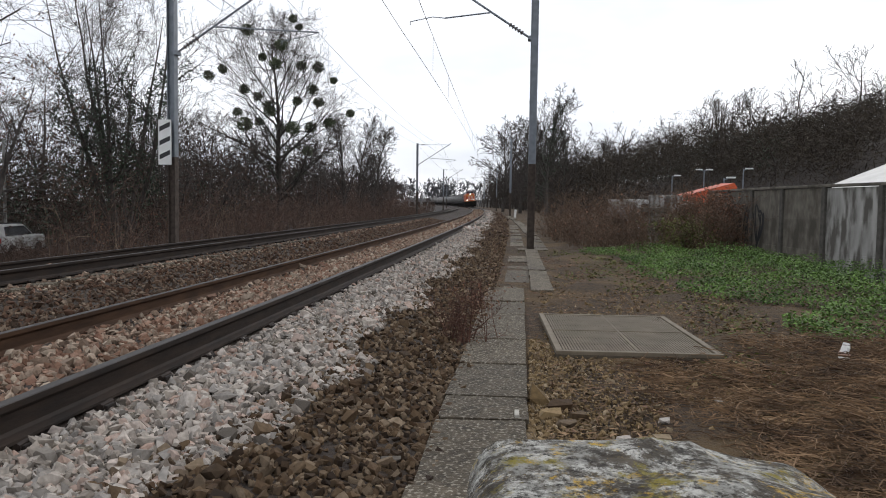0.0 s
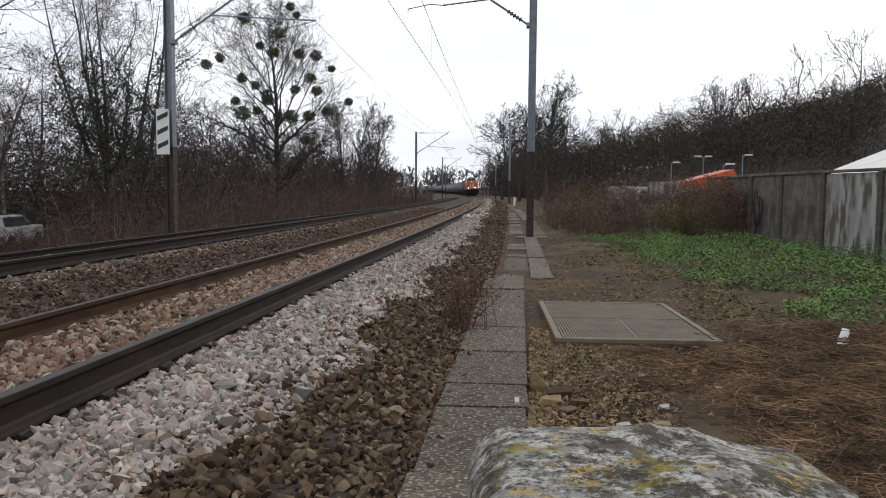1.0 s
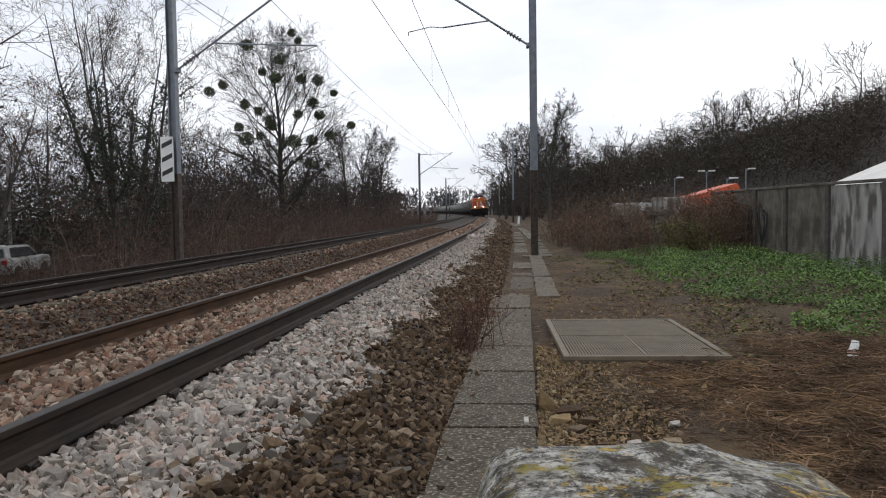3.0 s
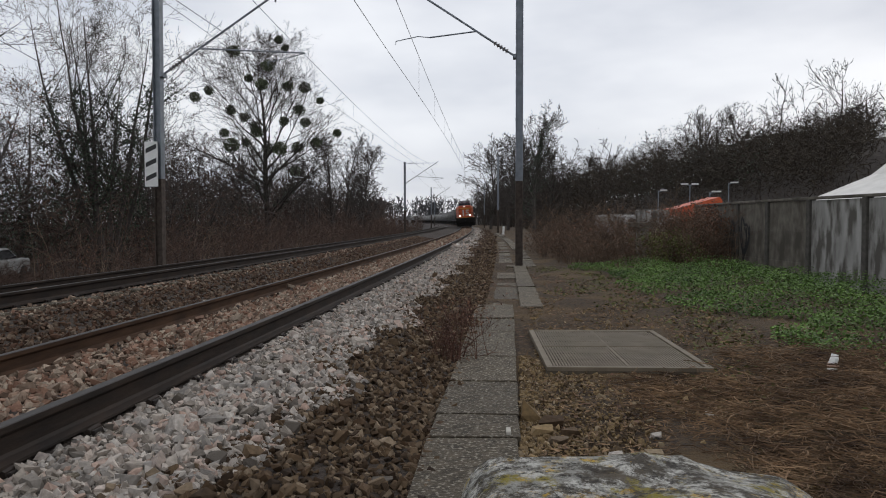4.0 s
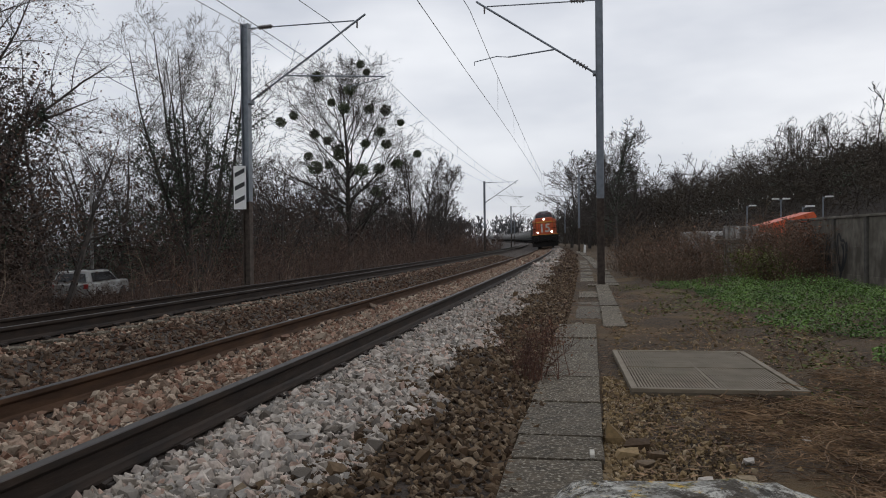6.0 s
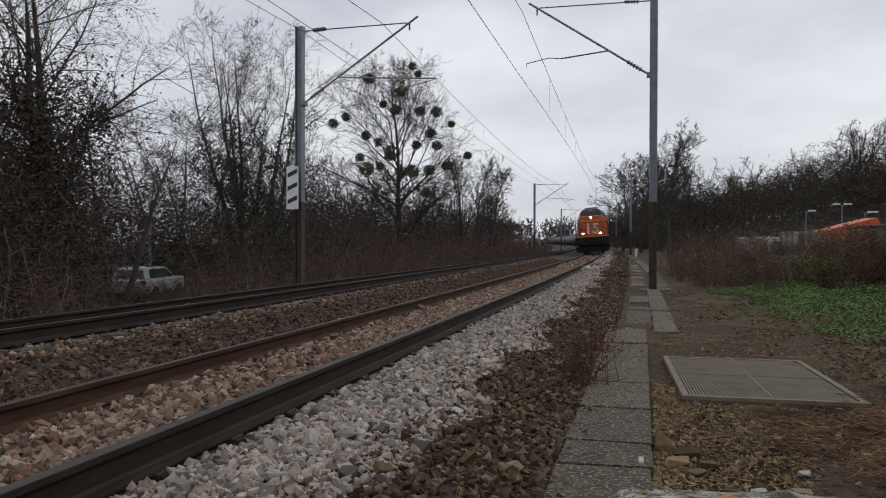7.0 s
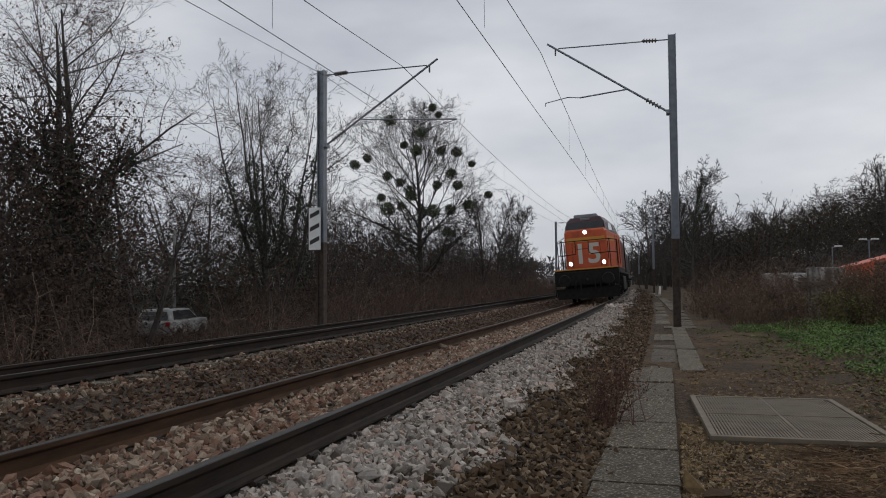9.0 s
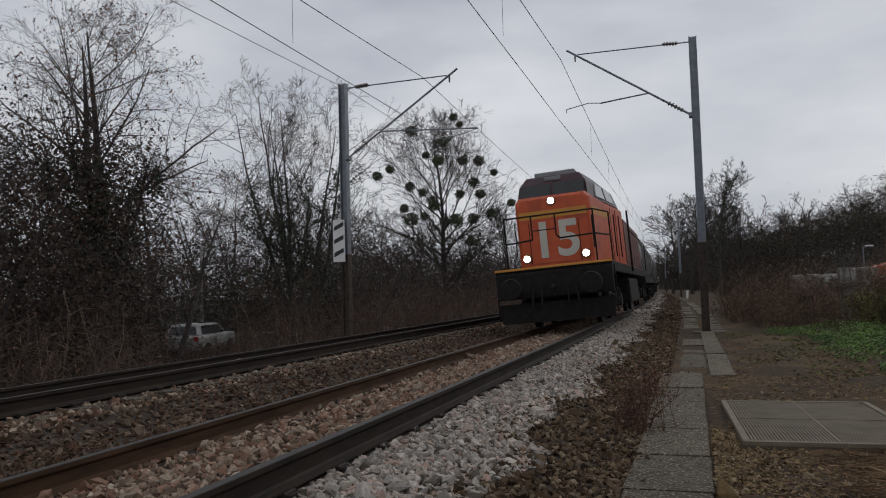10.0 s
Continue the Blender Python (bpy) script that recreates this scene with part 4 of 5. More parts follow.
    for k in range(6):
        boxed("hood_door", (1.24, 1.268, 5.7 + k * 1.25, 6.8 + k * 1.25, 1.5, 2.75), M_HOOD, root, 0.01)
    rodded("exhaust", (0, 7.0, 3.2), (0, 7.0, 3.5), 0.16, M_UNDER, root, 12)
    boxed("fuel_tank", (-1.3, 1.3, 5.2, 9.0, 0.35, 1.05), M_UNDER, root, 0.08)
    bogie(root, 3.0)
    bogie(root, 11.2)
    # lamps and number
    for x, z in ((-0.69, 1.645), (0.69, 1.645), (0.0, 2.945)):
        rodded("lamp_rim", (x, yo + 0.02, z), (x, yo - 0.045, z), 0.10, M_UNDER, root, 20)
        rodded("headlamp", (x, yo - 0.03, z), (x, yo - 0.055, z), 0.078, M_LAMP, root, 20, label="lit white headlamp")
    txt = bpy.data.curves.new("number", "FONT")
    txt.body, txt.size, txt.align_x, txt.extrude = "15", 1.16, "CENTER", 0.004
    txt.offset = 0.028
    tob = new("number", txt)
    tob.parent, tob.matrix_local = root, pose(0.03, yo - 0.018, 1.66, 90, 0, 0)
    txt.materials.append(M_DIGIT)
    tagged(tob, "cream painted number fifteen")
    # railings round the front platform
    zt = 2.56
    handrail("front_railing", root, [(-1.0, 0.2, 1.4), (-1.0, 0.2, zt), (1.0, 0.2, zt), (1.0, 0.2, 1.4)])
    handrail("middle_railing", root, [(-1.0, 0.2, 1.98), (-0.38, 0.18, 2.02), (-0.38, 0.18, zt)])
    handrail("middle_railing", root, [(0.16, 0.18, zt), (0.16, 0.18, 2.08), (0.24, 0.18, 2.0), (1.0, 0.2, 2.02)])
    handrail("gangway_chain", root, [(-0.38, 0.18, 2.22), (0.16, 0.18, 2.22)], 0.012)
    for sx in (-1, 1):
        handrail("side_railing", root, [(sx * 1.0, 0.2, zt), (sx * 1.24, 1.3, zt), (sx * 1.24, 1.3, 1.4)])
        handrail("side_bar", root, [(sx * 1.0, 0.2, 2.02), (sx * 1.24, 1.3, 2.02)])
        handrail("nose_grab", root, [(sx * 0.90, 0.88, 1.75), (sx * 0.90, 0.88, 2.5)], 0.016)
        handrail("grab_rail", root, [(sx * 1.44, 4.9, 1.2), (sx * 1.44, 4.9, 2.9)], 0.03, "pale vertical grab rail")
        handrail("walkway_railing", root, [(sx * 1.41, 5.2, 2.4), (sx * 1.41, 14.1, 2.4), (sx * 1.38, 14.1, 1.4)])
    return root


# glass with a pale base colour that imitates reflected sky
M_SKYGLASS = plain("side_glass", (0.25, 0.27, 0.28), 0.05)
M_ROOFBOX = plain("roof_box_grey", (0.20, 0.20, 0.21), 0.5)
M_HOOD = mat("red_brown_hood", (0.09, 0.028, 0.022), (0.14, 0.04, 0.028), 3, 0.55, 0.05)


def tank_wagon():
    """A bogie tank wagon, 15 m over its buffers."""
    root = thing("tank_wagon", Matrix(), "dirty grey tank wagon with ribbed barrel", "wagon", "tank wagons of the train")
    bm = bmesh.new()
    bmesh.ops.create_cone(bm, cap_ends=True, segments=28, radius1=1.22, radius2=1.22, depth=12.6, matrix=pose(0, 7.5, 2.2, 90, 0, 0))
    bmesh.ops.bevel(bm, geom=[e for e in bm.edges if abs(e.verts[0].co.y - e.verts[1].co.y) < 0.01], offset=0.3, segments=3, profile=0.5, affect="EDGES")
    part("barrel", bm, M_TANK, root)
    for k in range(9):
        bm = bmesh.new()
        y = 1.7 + k * 1.45
        bmesh.ops.create_cone(bm, cap_ends=True, segments=28, radius1=1.26, radius2=1.26, depth=0.09, matrix=pose(0, y, 2.2, 90, 0, 0))
        part("rib", bm, M_TANKRIB, root)
    bm = bmesh.new()
    box(bm, -1.3, 1.3, 0.4, 0.65, 0.85, 1.25, 0.02)
    box(bm, -1.3, 1.3, 14.35, 14.6, 0.85, 1.25, 0.02)
    for sx in (-1, 1):
        box(bm, sx * 1.2 - 0.08, sx * 1.2 + 0.08, 0.5, 14.5, 0.95, 1.2, 0.01)
        rod(bm, (sx * 0.875, 0.45, 1.03), (sx * 0.875, 0.0, 1.03), 0.1, 10)
        rod(bm, (sx * 0.875, 14.5, 1.03), (sx * 0.875, 15.0, 1.03), 0.1, 10)
    part("underframe", bm, M_UNDER, root)
    boxed("catwalk", (-0.3, 0.3, 2.0, 13.0, 3.44, 3.50), M_UNDER, root)
    rodded("dome", (0, 7.5, 3.35), (0, 7.5, 3.6), 0.3, M_TANK, root, 16)
    bogie(root, 2.6)
    bogie(root, 12.4)
    return root


M_TANKRIB = mat("grey_rib", (0.13, 0.125, 0.12), (0.2, 0.195, 0.19), 3, 0.6, 0.05, 0.2)
LOCO = locomotive()
WAGONS = [tank_wagon()]
for i in range(21):
    WAGONS.append(copy_thing(WAGONS[0], pose(0, 0, 0)))


def vehicle_pose(s, length):
    """A vehicle whose front stands at s, both bogies on the near track."""
    a, b = along(s + 2.5, -WIDE / 2, -DROP / 2), along(s + length - 2.5, -WIDE / 2, -DROP / 2)
    yaw = math.atan2(-(b[0] - a[0]), b[1] - a[1])
    d = (b - a) / np.linalg.norm(b - a)
    p = a - d * 2.5
    return pose(p[0], p[1], p[2], 0, -math.degrees(CANT), math.degrees(yaw))


# ---- the wooded slope and the far woods ----
def wood(name, label, spots, seed, material, thick=1.6, height=(8, 12), templates=4, rmin=0.021, subs=(5, 3), scale=None):
    """Far bare trees, joined: a few grown forms turned and scaled."""
    rng = np.random.default_rng(seed)
    forms = []
    for k in range(templates):
        forms.append(grow(rng, 10.0, 0.20, limbs=11, stems=1 + k % 2, splay=20, spread=0.42, low=0.2, rise=50, subs=subs, rmin=rmin)[:4])
    P0, P1, R0, R1 = [], [], [], []
    for i, (x, y, z) in enumerate(spots):
        p0, p1, r0, r1 = forms[rng.integers(0, templates)]
        a, k = rng.uniform(0, 6.28), rng.uniform(*height) / 10 * (1 if scale is None else scale[i])
        m = np.array([[math.cos(a), -math.sin(a), 0], [math.sin(a), math.cos(a), 0], [0, 0, 1]]) * k
        P0.append(p0 @ m.T + [x, y, z]); P1.append(p1 @ m.T + [x, y, z]); R0.append(r0 * k * thick); R1.append(r1 * k * thick)
    v, f = tubes(np.concatenate(P0), np.concatenate(P1), np.concatenate(R0), np.concatenate(R1))
    return tagged(from_arrays(name, v, f, material), label, "woods", kind="stuff")


def build_woods():
    rng = np.random.default_rng(61)
    n = 125
    s = 45 + 230 * rng.random(n) ** 0.9
    u = 27 + 60 * rng.random(n) ** 1.2
    near = rng.random(n) < 0.3
    s, u = np.where(near, 62 + 180 * rng.random(n), s), np.where(near, rng.uniform(9, 24, n), u)
    keep = ~((s < 95) & (u < 24)) & (u < 0.66 * s)
    s, u = s[keep], u[keep]
    wood("hillside_wood", "brown-grey bare winter wood on the slope", along(s, u, ground_z(s, u) - 0.3), 62, M_HILL, 1.0, (9.0, 12.0), scale=np.interp(u / s, [0.12, 0.3, 0.42, 0.6], [1.3, 1.12, 0.88, 0.5]))
    n = 1200
    s = 60 + 240 * rng.random(n)
    u = 8 + 70 * rng.random(n) ** 1.4
    k = ~((s < 95) & (u < 24)) & (u < 0.52 * s)
    s, u = s[k], u[k]
    n = len(s)
    thicket("slope_undergrowth", "leafless brown undergrowth on the wooded slope", along(s, u, ground_z(s, u) - 0.1), rng.uniform(2.5, 5.5, n), M_HILL, 63, 4, 0.034)
    n = 420
    s, u = 50 + 170 * rng.random(n), 25 + 45 * rng.random(n)
    s, u = s[u < 0.42 * s], u[u < 0.42 * s]
    n = len(s)
    p = along(s, u, ground_z(s, u) + rng.uniform(0.5, 4.5, n))
    leafage("slope_evergreens", "dark evergreen leaves among the slope's trees", rng, p, rng.uniform(0.8, 1.6, n), 60, 0.10, M_IVY)
    n = 2600
    s, u = 55 + 220 * rng.random(n), 10 + 60 * rng.random(n) ** 1.2
    k = ~((s < 95) & (u < 25)) & (u < 0.52 * s)
    s, u = s[k], u[k]
    n = len(s)
    p = along(s, u, ground_z(s, u) + rng.uniform(0.2, 1.0, n) * np.interp(u / s, [0.26, 0.44], [8.5, 3.0]))
    leafage("slope_brush", "brown twig brush between the slope's trees", rng, p, rng.uniform(1.0, 2.0, n), 80, 0.38, M_HILLBRUSH, slim=0.09)
    n = 900
    s, u = 46 + 66 * rng.random(n), 25 + 26 * rng.random(n)
    s, u = s[u < 0.5 * s], u[u < 0.5 * s]
    n = len(s)
    p = along(s, u, ground_z(s, u) + rng.uniform(0.1, 3.8, n))
    leafage("slope_scrub", "brown leafless scrub at the foot of the slope", rng, p, rng.uniform(0.6, 1.3, n), 90, 0.24, M_HILLBRUSH, slim=0.09)
    s, u = 48 + 140 * rng.random(32), -24 - 24 * rng.random(32)
    wood("trackside_wood", "bare wood behind the trackside trees", along(s, u, ground_z(s, u) - 0.2), 65, M_BARKM, 1.0, (6.5, 10.0))
    n = 60
    az, d = np.radians(rng.uniform(1.8, 6.0, n)), rng.uniform(120, 270, n)
    x, y = d * np.sin(az), d * np.cos(az)
    s, u = to_line(x, y)
    k = u > 9
    wood("curve_wood", "bare grey-brown wood along the outside of the curve", np.stack([x, y, ground_z(s, u) - 0.3], 1)[k], 67, M_HILL, 1.0, (10.5, 14.0), 3, 0.03, (4, 3))
    n = 44
    az, d = np.radians(rng.uniform(-6.5, 4.0, n)), rng.uniform(350, 520, n)
    wood("far_wood", "far tree line closing the railway curve, greyed with painted haze", np.stack([d * np.sin(az), d * np.cos(az), np.full(n, -1.8)], 1), 64, M_HAZE, 1.0, (11, 16), 3, 0.09, (4, 3))


# distance haze is mixed into this bark colour as a lighter, bluish grey
M_HAZE = mat("far_hazed_twigs", (0.06, 0.06, 0.063), (0.10, 0.10, 0.105), 1, 0.95, 0)
build_woods()


# ---- shrubs on the open side ----
def build_shrubs():
    rng = np.random.default_rng(71)
    n = 900
    p = np.stack([rng.uniform(3.2, 7.6, n), rng.uniform(19, 30, n), np.full(n, -0.45)], 1)
    thicket("dry_shrubs", "tangled brown leafless shrubs behind the mast", p, rng.uniform(0.55, 1.0, n) * (1.35 + 0.6 * np.sin(p[:, 0] * 1.7 + p[:, 1] * 0.8)), M_DRY, 72, 5, 0.008)
    n = 240
    p = np.stack([rng.uniform(3.4, 7.4, n), rng.uniform(20, 29, n), rng.uniform(-0.2, 0.7, n)], 1)
    leafage("withered_shrub_leaves", "russet withered leaves in the shrubs", rng, p, np.full(n, 0.3), 14, 0.032, M_RUSSET)
    n = 130
    p = np.stack([rng.uniform(6.6, 7.9, n), rng.uniform(20.5, 23.2, n), rng.uniform(-0.4, 1.15, n)], 1)
    leafage("wall_creeper", "reddish brown creeper heaped over the wall's end", rng, p, np.full(n, 0.22), 60, 0.035, M_RUSSET)
    n = 200
    thicket("wall_brambles", "brown brambles at the wall's end", np.stack([rng.uniform(6.0, 7.8, n), rng.uniform(20, 24, n), np.full(n, -0.5)], 1), rng.uniform(0.7, 1.45, n), M_DRY, 74, 5, 0.007)
    n = 60
    p = np.stack([rng.uniform(5.2, 6.6, n), rng.uniform(19.0, 20.5, n), rng.uniform(-0.3, 0.5, n)], 1)
    leafage("yellowing_shrub", "small yellow-green leaves on a low shrub", rng, p, np.full(n, 0.16), 24, 0.03, M_YLEAF)
    n = 30
    s, u = 6.5 + 16 * rng.random(n) ** 1.1, rng.uniform(1.15, 1.68, n)
    thicket("ballast_weeds", "dry reddish weed stalks along the old ballast", along(s, u, ground_z(s, u)), rng.uniform(0.08, 0.22, n), M_REDSTEM, 75, 3, 0.003)
    n = 220
    s, u = 20 + 60 * rng.random(n), rng.uniform(0.95, 1.75, n)
    thicket("verge_weeds", "brown dead weeds on the ballast edge", along(s, u, ground_z(s, u)), rng.uniform(0.2, 0.45, n), M_TWIG, 76, 3, 0.006)
    for x, y, h, n, sd in ((0.08, 6.35, 0.5, 36, 77), (0.32, 8.2, 0.34, 12, 78)):
        a = rng.normal(0, 0.11, (n, 2))
        root = thing("dry_shrub", pose(x, y, -0.33), "small dry reddish shrub growing from the ballast", "shrub")
        t = thicket("stalk", "", np.c_[a, np.zeros(n)], rng.uniform(0.4, 1.0, n) * h, M_REDSTEM, sd, 5, 0.0035)
        t.parent = root
        for key in ("category", "kind"):
            if key in t:
                del t[key]
        v, f = leaves(rng, np.c_[rng.normal(0, 0.15, (150, 2)), rng.uniform(0.05, h, 150)], 0.013)
        from_arrays("dead_leaves", v, f, M_RUSSET, root)


M_YLEAF = mat("yellow_green_leaves", (0.06, 0.075, 0.016), (0.12, 0.12, 0.03), 3, 0.8, 0, spread=0.3)
M_REDSTEM = mat("reddish_dry_stems", (0.06, 0.028, 0.02), (0.13, 0.065, 0.045), 4, 0.95, 0, spread=0.3)
build_shrubs()


# ---- green nettles, dead vines, gravel ----
def build_ground_cover():
    rng = np.random.default_rng(81)
    n = 64000
    y = 4.8 + 14.2 * rng.random(n) ** 1.1
    left = 3.35 + 0.35 * np.sin(y * 0.9) + 0.25 * np.sin(y * 2.3) + np.clip(6.5 - y, 0, 2) * 0.25
    x = left + (7.7 - left) * rng.random(n) ** 1.15
    s, u = to_line(x, y)
    mound = 0.10 + 0.22 * (np.sin(x * 2.1 + y) * np.cos(y * 1.7 - x) * 0.5 + 0.5) * np.clip((x - left) / 1.2, 0.15, 1)
    bare = np.sin(x * 3.1 + 1.3 * np.sin(y * 1.9)) * np.sin(y * 2.3 + x) > 0.62 - 0.5 * np.clip(1.2 - (x - left), 0, 1)
    z = ground_z(s, u) + rng.random(n) ** 0.7 * (mound + 0.12 * np.clip((x - left) / 2.5, 0, 1))
    v, f = leaves(rng, np.stack([x, y, z], 1)[~bare], 0.020, 0.5, 1.6)
    tagged(from_arrays("nettle_patch", v, f, M_NETTLE), "low bright green nettles covering the ground before the wall", "plants", kind="stuff")
    n = 2400
    y = 4.4 + 15 * rng.random(n)
    x = 2.75 + rng.normal(0, 0.35, n) + 0.35 * np.sin(y * 0.9)
    s, u = to_line(x, y)
    v, f = leaves(rng, np.stack([x, y, ground_z(s, u) + 0.03 * rng.random(n)], 1), 0.026, 0.6, 2)
    tagged(from_arrays("sparse_weeds", v, f, M_YLEAF), "sparse small yellow-green weeds on bare soil", "plants", kind="stuff")
    # dead vines: long thin strands lying about
    P0, P1 = [], []
    n = 6500
    a = np.stack([1.25 + 3.2 * rng.random(n), 2.0 + 4.6 * rng.random(n) ** 1.2, np.zeros(n)], 1)
    ok = (a[:, 1] < 5.6) | (a[:, 0] > 2.35)
    a = a[ok]
    n = len(a)
    a[:, 2] = -0.325 + 0.09 * rng.random(n) * np.clip(a[:, 0] - 1.2, 0, 1)
    h = rng.uniform(0, 6.28, n)
    w = rng.normal(0, 0.75, n)
    for k in range(6):
        b = a + np.stack([np.cos(h), np.sin(h), rng.normal(0, 0.16, n)], 1) * rng.uniform(0.04, 0.09, (n, 1))
        b[:, 2] = np.clip(b[:, 2], -0.325, -0.18)
        P0.append(a); P1.append(b)
        h = h + w + rng.normal(0, 0.2, n)
        a = b
    p0, p1 = np.concatenate(P0), np.concatenate(P1)
    r = np.tile(rng.uniform(0.0012, 0.0036, n), 6)
    v, f = tubes(p0, p1, r, r)
    tagged(from_arrays("dead_vines", v, f, M_STRAW), "matted dead vine stalks lying on the soil", "dead plants", kind="stuff")
    n = 6000
    y = 2.6 + 10 * rng.random(n) ** 1.5
    x = 0.45 + (y - 3.0) * 0.1 + rng.random(n) ** 1.5 * 2.4
    s, u = to_line(x, y)
    k = u > 2.2
    p, r = np.stack([x, y, ground_z(s, u) + 0.003], 1)[k], 0.0075 * rng.lognormal(0, 0.5, n)[k]
    n = 7500
    y = 2.9 + 3.6 * rng.random(n) ** 1.2
    x = 0.32 + (y - 3.0) * 0.1 + rng.random(n) ** 2.4 * (1.5 + 0.4 * np.sin(y * 3))
    s, u = to_line(x, y)
    ok = ~((y > 5.75) & (x > 0.78))
    p = np.r_[p, np.stack([x, y, ground_z(s, u) + 0.004], 1)[ok]]
    r = np.r_[r, 0.0066 * rng.lognormal(0, 0.5, n)[ok]]
    stones("path_gravel", "fine tan gravel scattered on the soil", p, r, M_GRAVEL, rng)
    n = 15000
    y = 2.8 + 14 * rng.random(n) ** 1.5
    x = 0.4 + (y - 3) * 0.09 + rng.random(n) * 3.6
    s, u = to_line(x, y)
    k = (u > 2.2) & ~((x > 0.75) & (x < 2.15) & (y > 5.7) & (y < 7.9))
    v, f = leaves(rng, np.stack([x, y, ground_z(s, u) + 0.02], 1)[k], 0.032, 0.9, 3, slim=0.16)
    tagged(from_arrays("twig_litter", v, f, M_STRAW), "dry straw and broken twigs strewn on bare soil", "litter", kind="stuff")
    n = 1500
    x, y = 0.6 + 3.5 * rng.random(n), 3 + 14 * rng.random(n)
    s, u = to_line(x, y)
    v, f = leaves(rng, np.stack([x, y, ground_z(s, u) + 0.008], 1), 0.028, 0.95, 4)
    tagged(from_arrays("fallen_leaves", v, f, M_RUSSET), "brown fallen leaves lying on bare soil", "leaves", kind="stuff")


M_GRAVEL = stone_mat("tan_gravel", [(0.09, 0.056, 0.024), (0.19, 0.13, 0.062), (0.27, 0.19, 0.10), (0.055, 0.035, 0.018), (0.36, 0.28, 0.18)])
build_ground_cover()
for x, y, r, c in ((0.52, 4.42, 0.07, 0), (0.62, 4.28, 0.055, 1), (0.55, 4.12, 0.06, 0), (0.70, 4.10, 0.05, 1), (0.86, 3.72, 0.035, 2), (0.60, 3.95, 0.045, 1),
                   (-0.28, 3.32, 0.045, 2), (1.05, 3.72, 0.04, 0), (2.25, 5.4, 0.05, 1), (1.15, 4.05, 0.03, 2), (1.6, 4.5, 0.03, 2)):
    k = int(x * 100 + y * 37) % len(SHAPES)
    me = bpy.data.meshes.new("rubble_stone")
    me.from_pydata((SHAPES[k][0] * r).tolist(), [], SHAPES[k][1].tolist())
    me.materials.append((M_GRAVEL, M_BROWN, M_WHITE)[c])
    o = new("rubble_stone", me)
    o.location = (x, y, -0.33 + r * 0.35)
    tagged(o, "broken stone lying beside the cable trough", "stone", "loose rubble")


# ---- cable trough, grating, signs of work on the ground ----
def build_trough():
    rng = np.random.default_rng(91)
    root = tagged(new("cable_trough"), "row of worn concrete cable trough lids", "trough", kind="structure")
    rows = []
    s = 1.2
    while s < 10.3:
        ln = rng.choice([0.47, 0.5, 0.95, 1.0])
        rows.append((s, ln, 1.66, 2.14, 0.0))
        s += ln
    s = 10.35
    while s < 70:
        ln = 0.98 if s < 30 else 2.0
        rows.append((s, ln, 2.24, 2.54, 0.0) if s < 18.6 else (s, ln, 2.5, 2.82, 0.0) if s < 30 else (s, ln, 2.40 - (s - 30) * 0.01, 2.82 - (s - 30) * 0.01, 0.0))
        if s < 17.5 or 21 < s < 40:
            rows.append((s + 0.2, ln, 1.86, 2.24, -0.03))
        s += ln
    for s, ln, u0, u1, dz in rows:
        c = along(s + ln / 2, (u0 + u1) / 2, -0.315 + dz + rng.normal(0, 0.006))
        bm = bmesh.new()
        w = (u1 - u0) / 2
        box(bm, -w, w, -ln / 2 + 0.006, ln / 2 - 0.006, -0.06, 0.02, 0.008)
        for v in bm.verts:
            v.co += Vector((rng.normal(0, 0.003), rng.normal(0, 0.003), rng.normal(0, 0.002)))
        o = part("trough_lid", bm, M_CONC, root)
        o.matrix_local = pose(*c, rng.normal(0, 0.5), rng.normal(0, 0.6), math.degrees(turn(s)) + rng.normal(0, 0.8))


build_trough()
M_STEELWARM = mat("worn_white_paint", (0.30, 0.28, 0.24), (0.42, 0.40, 0.35), 20, 0.8, 0.1)
boxed("lid_marker", (0, 0.026, 0, 0.11, 0, 0.026), M_STEELWARM, None, 0.006).matrix_world = pose(0.335, 3.98, -0.30, 0, 0, -4)
tagged(bpy.data.objects["lid_marker"], "small white marker block on the trough's edge", "marker")


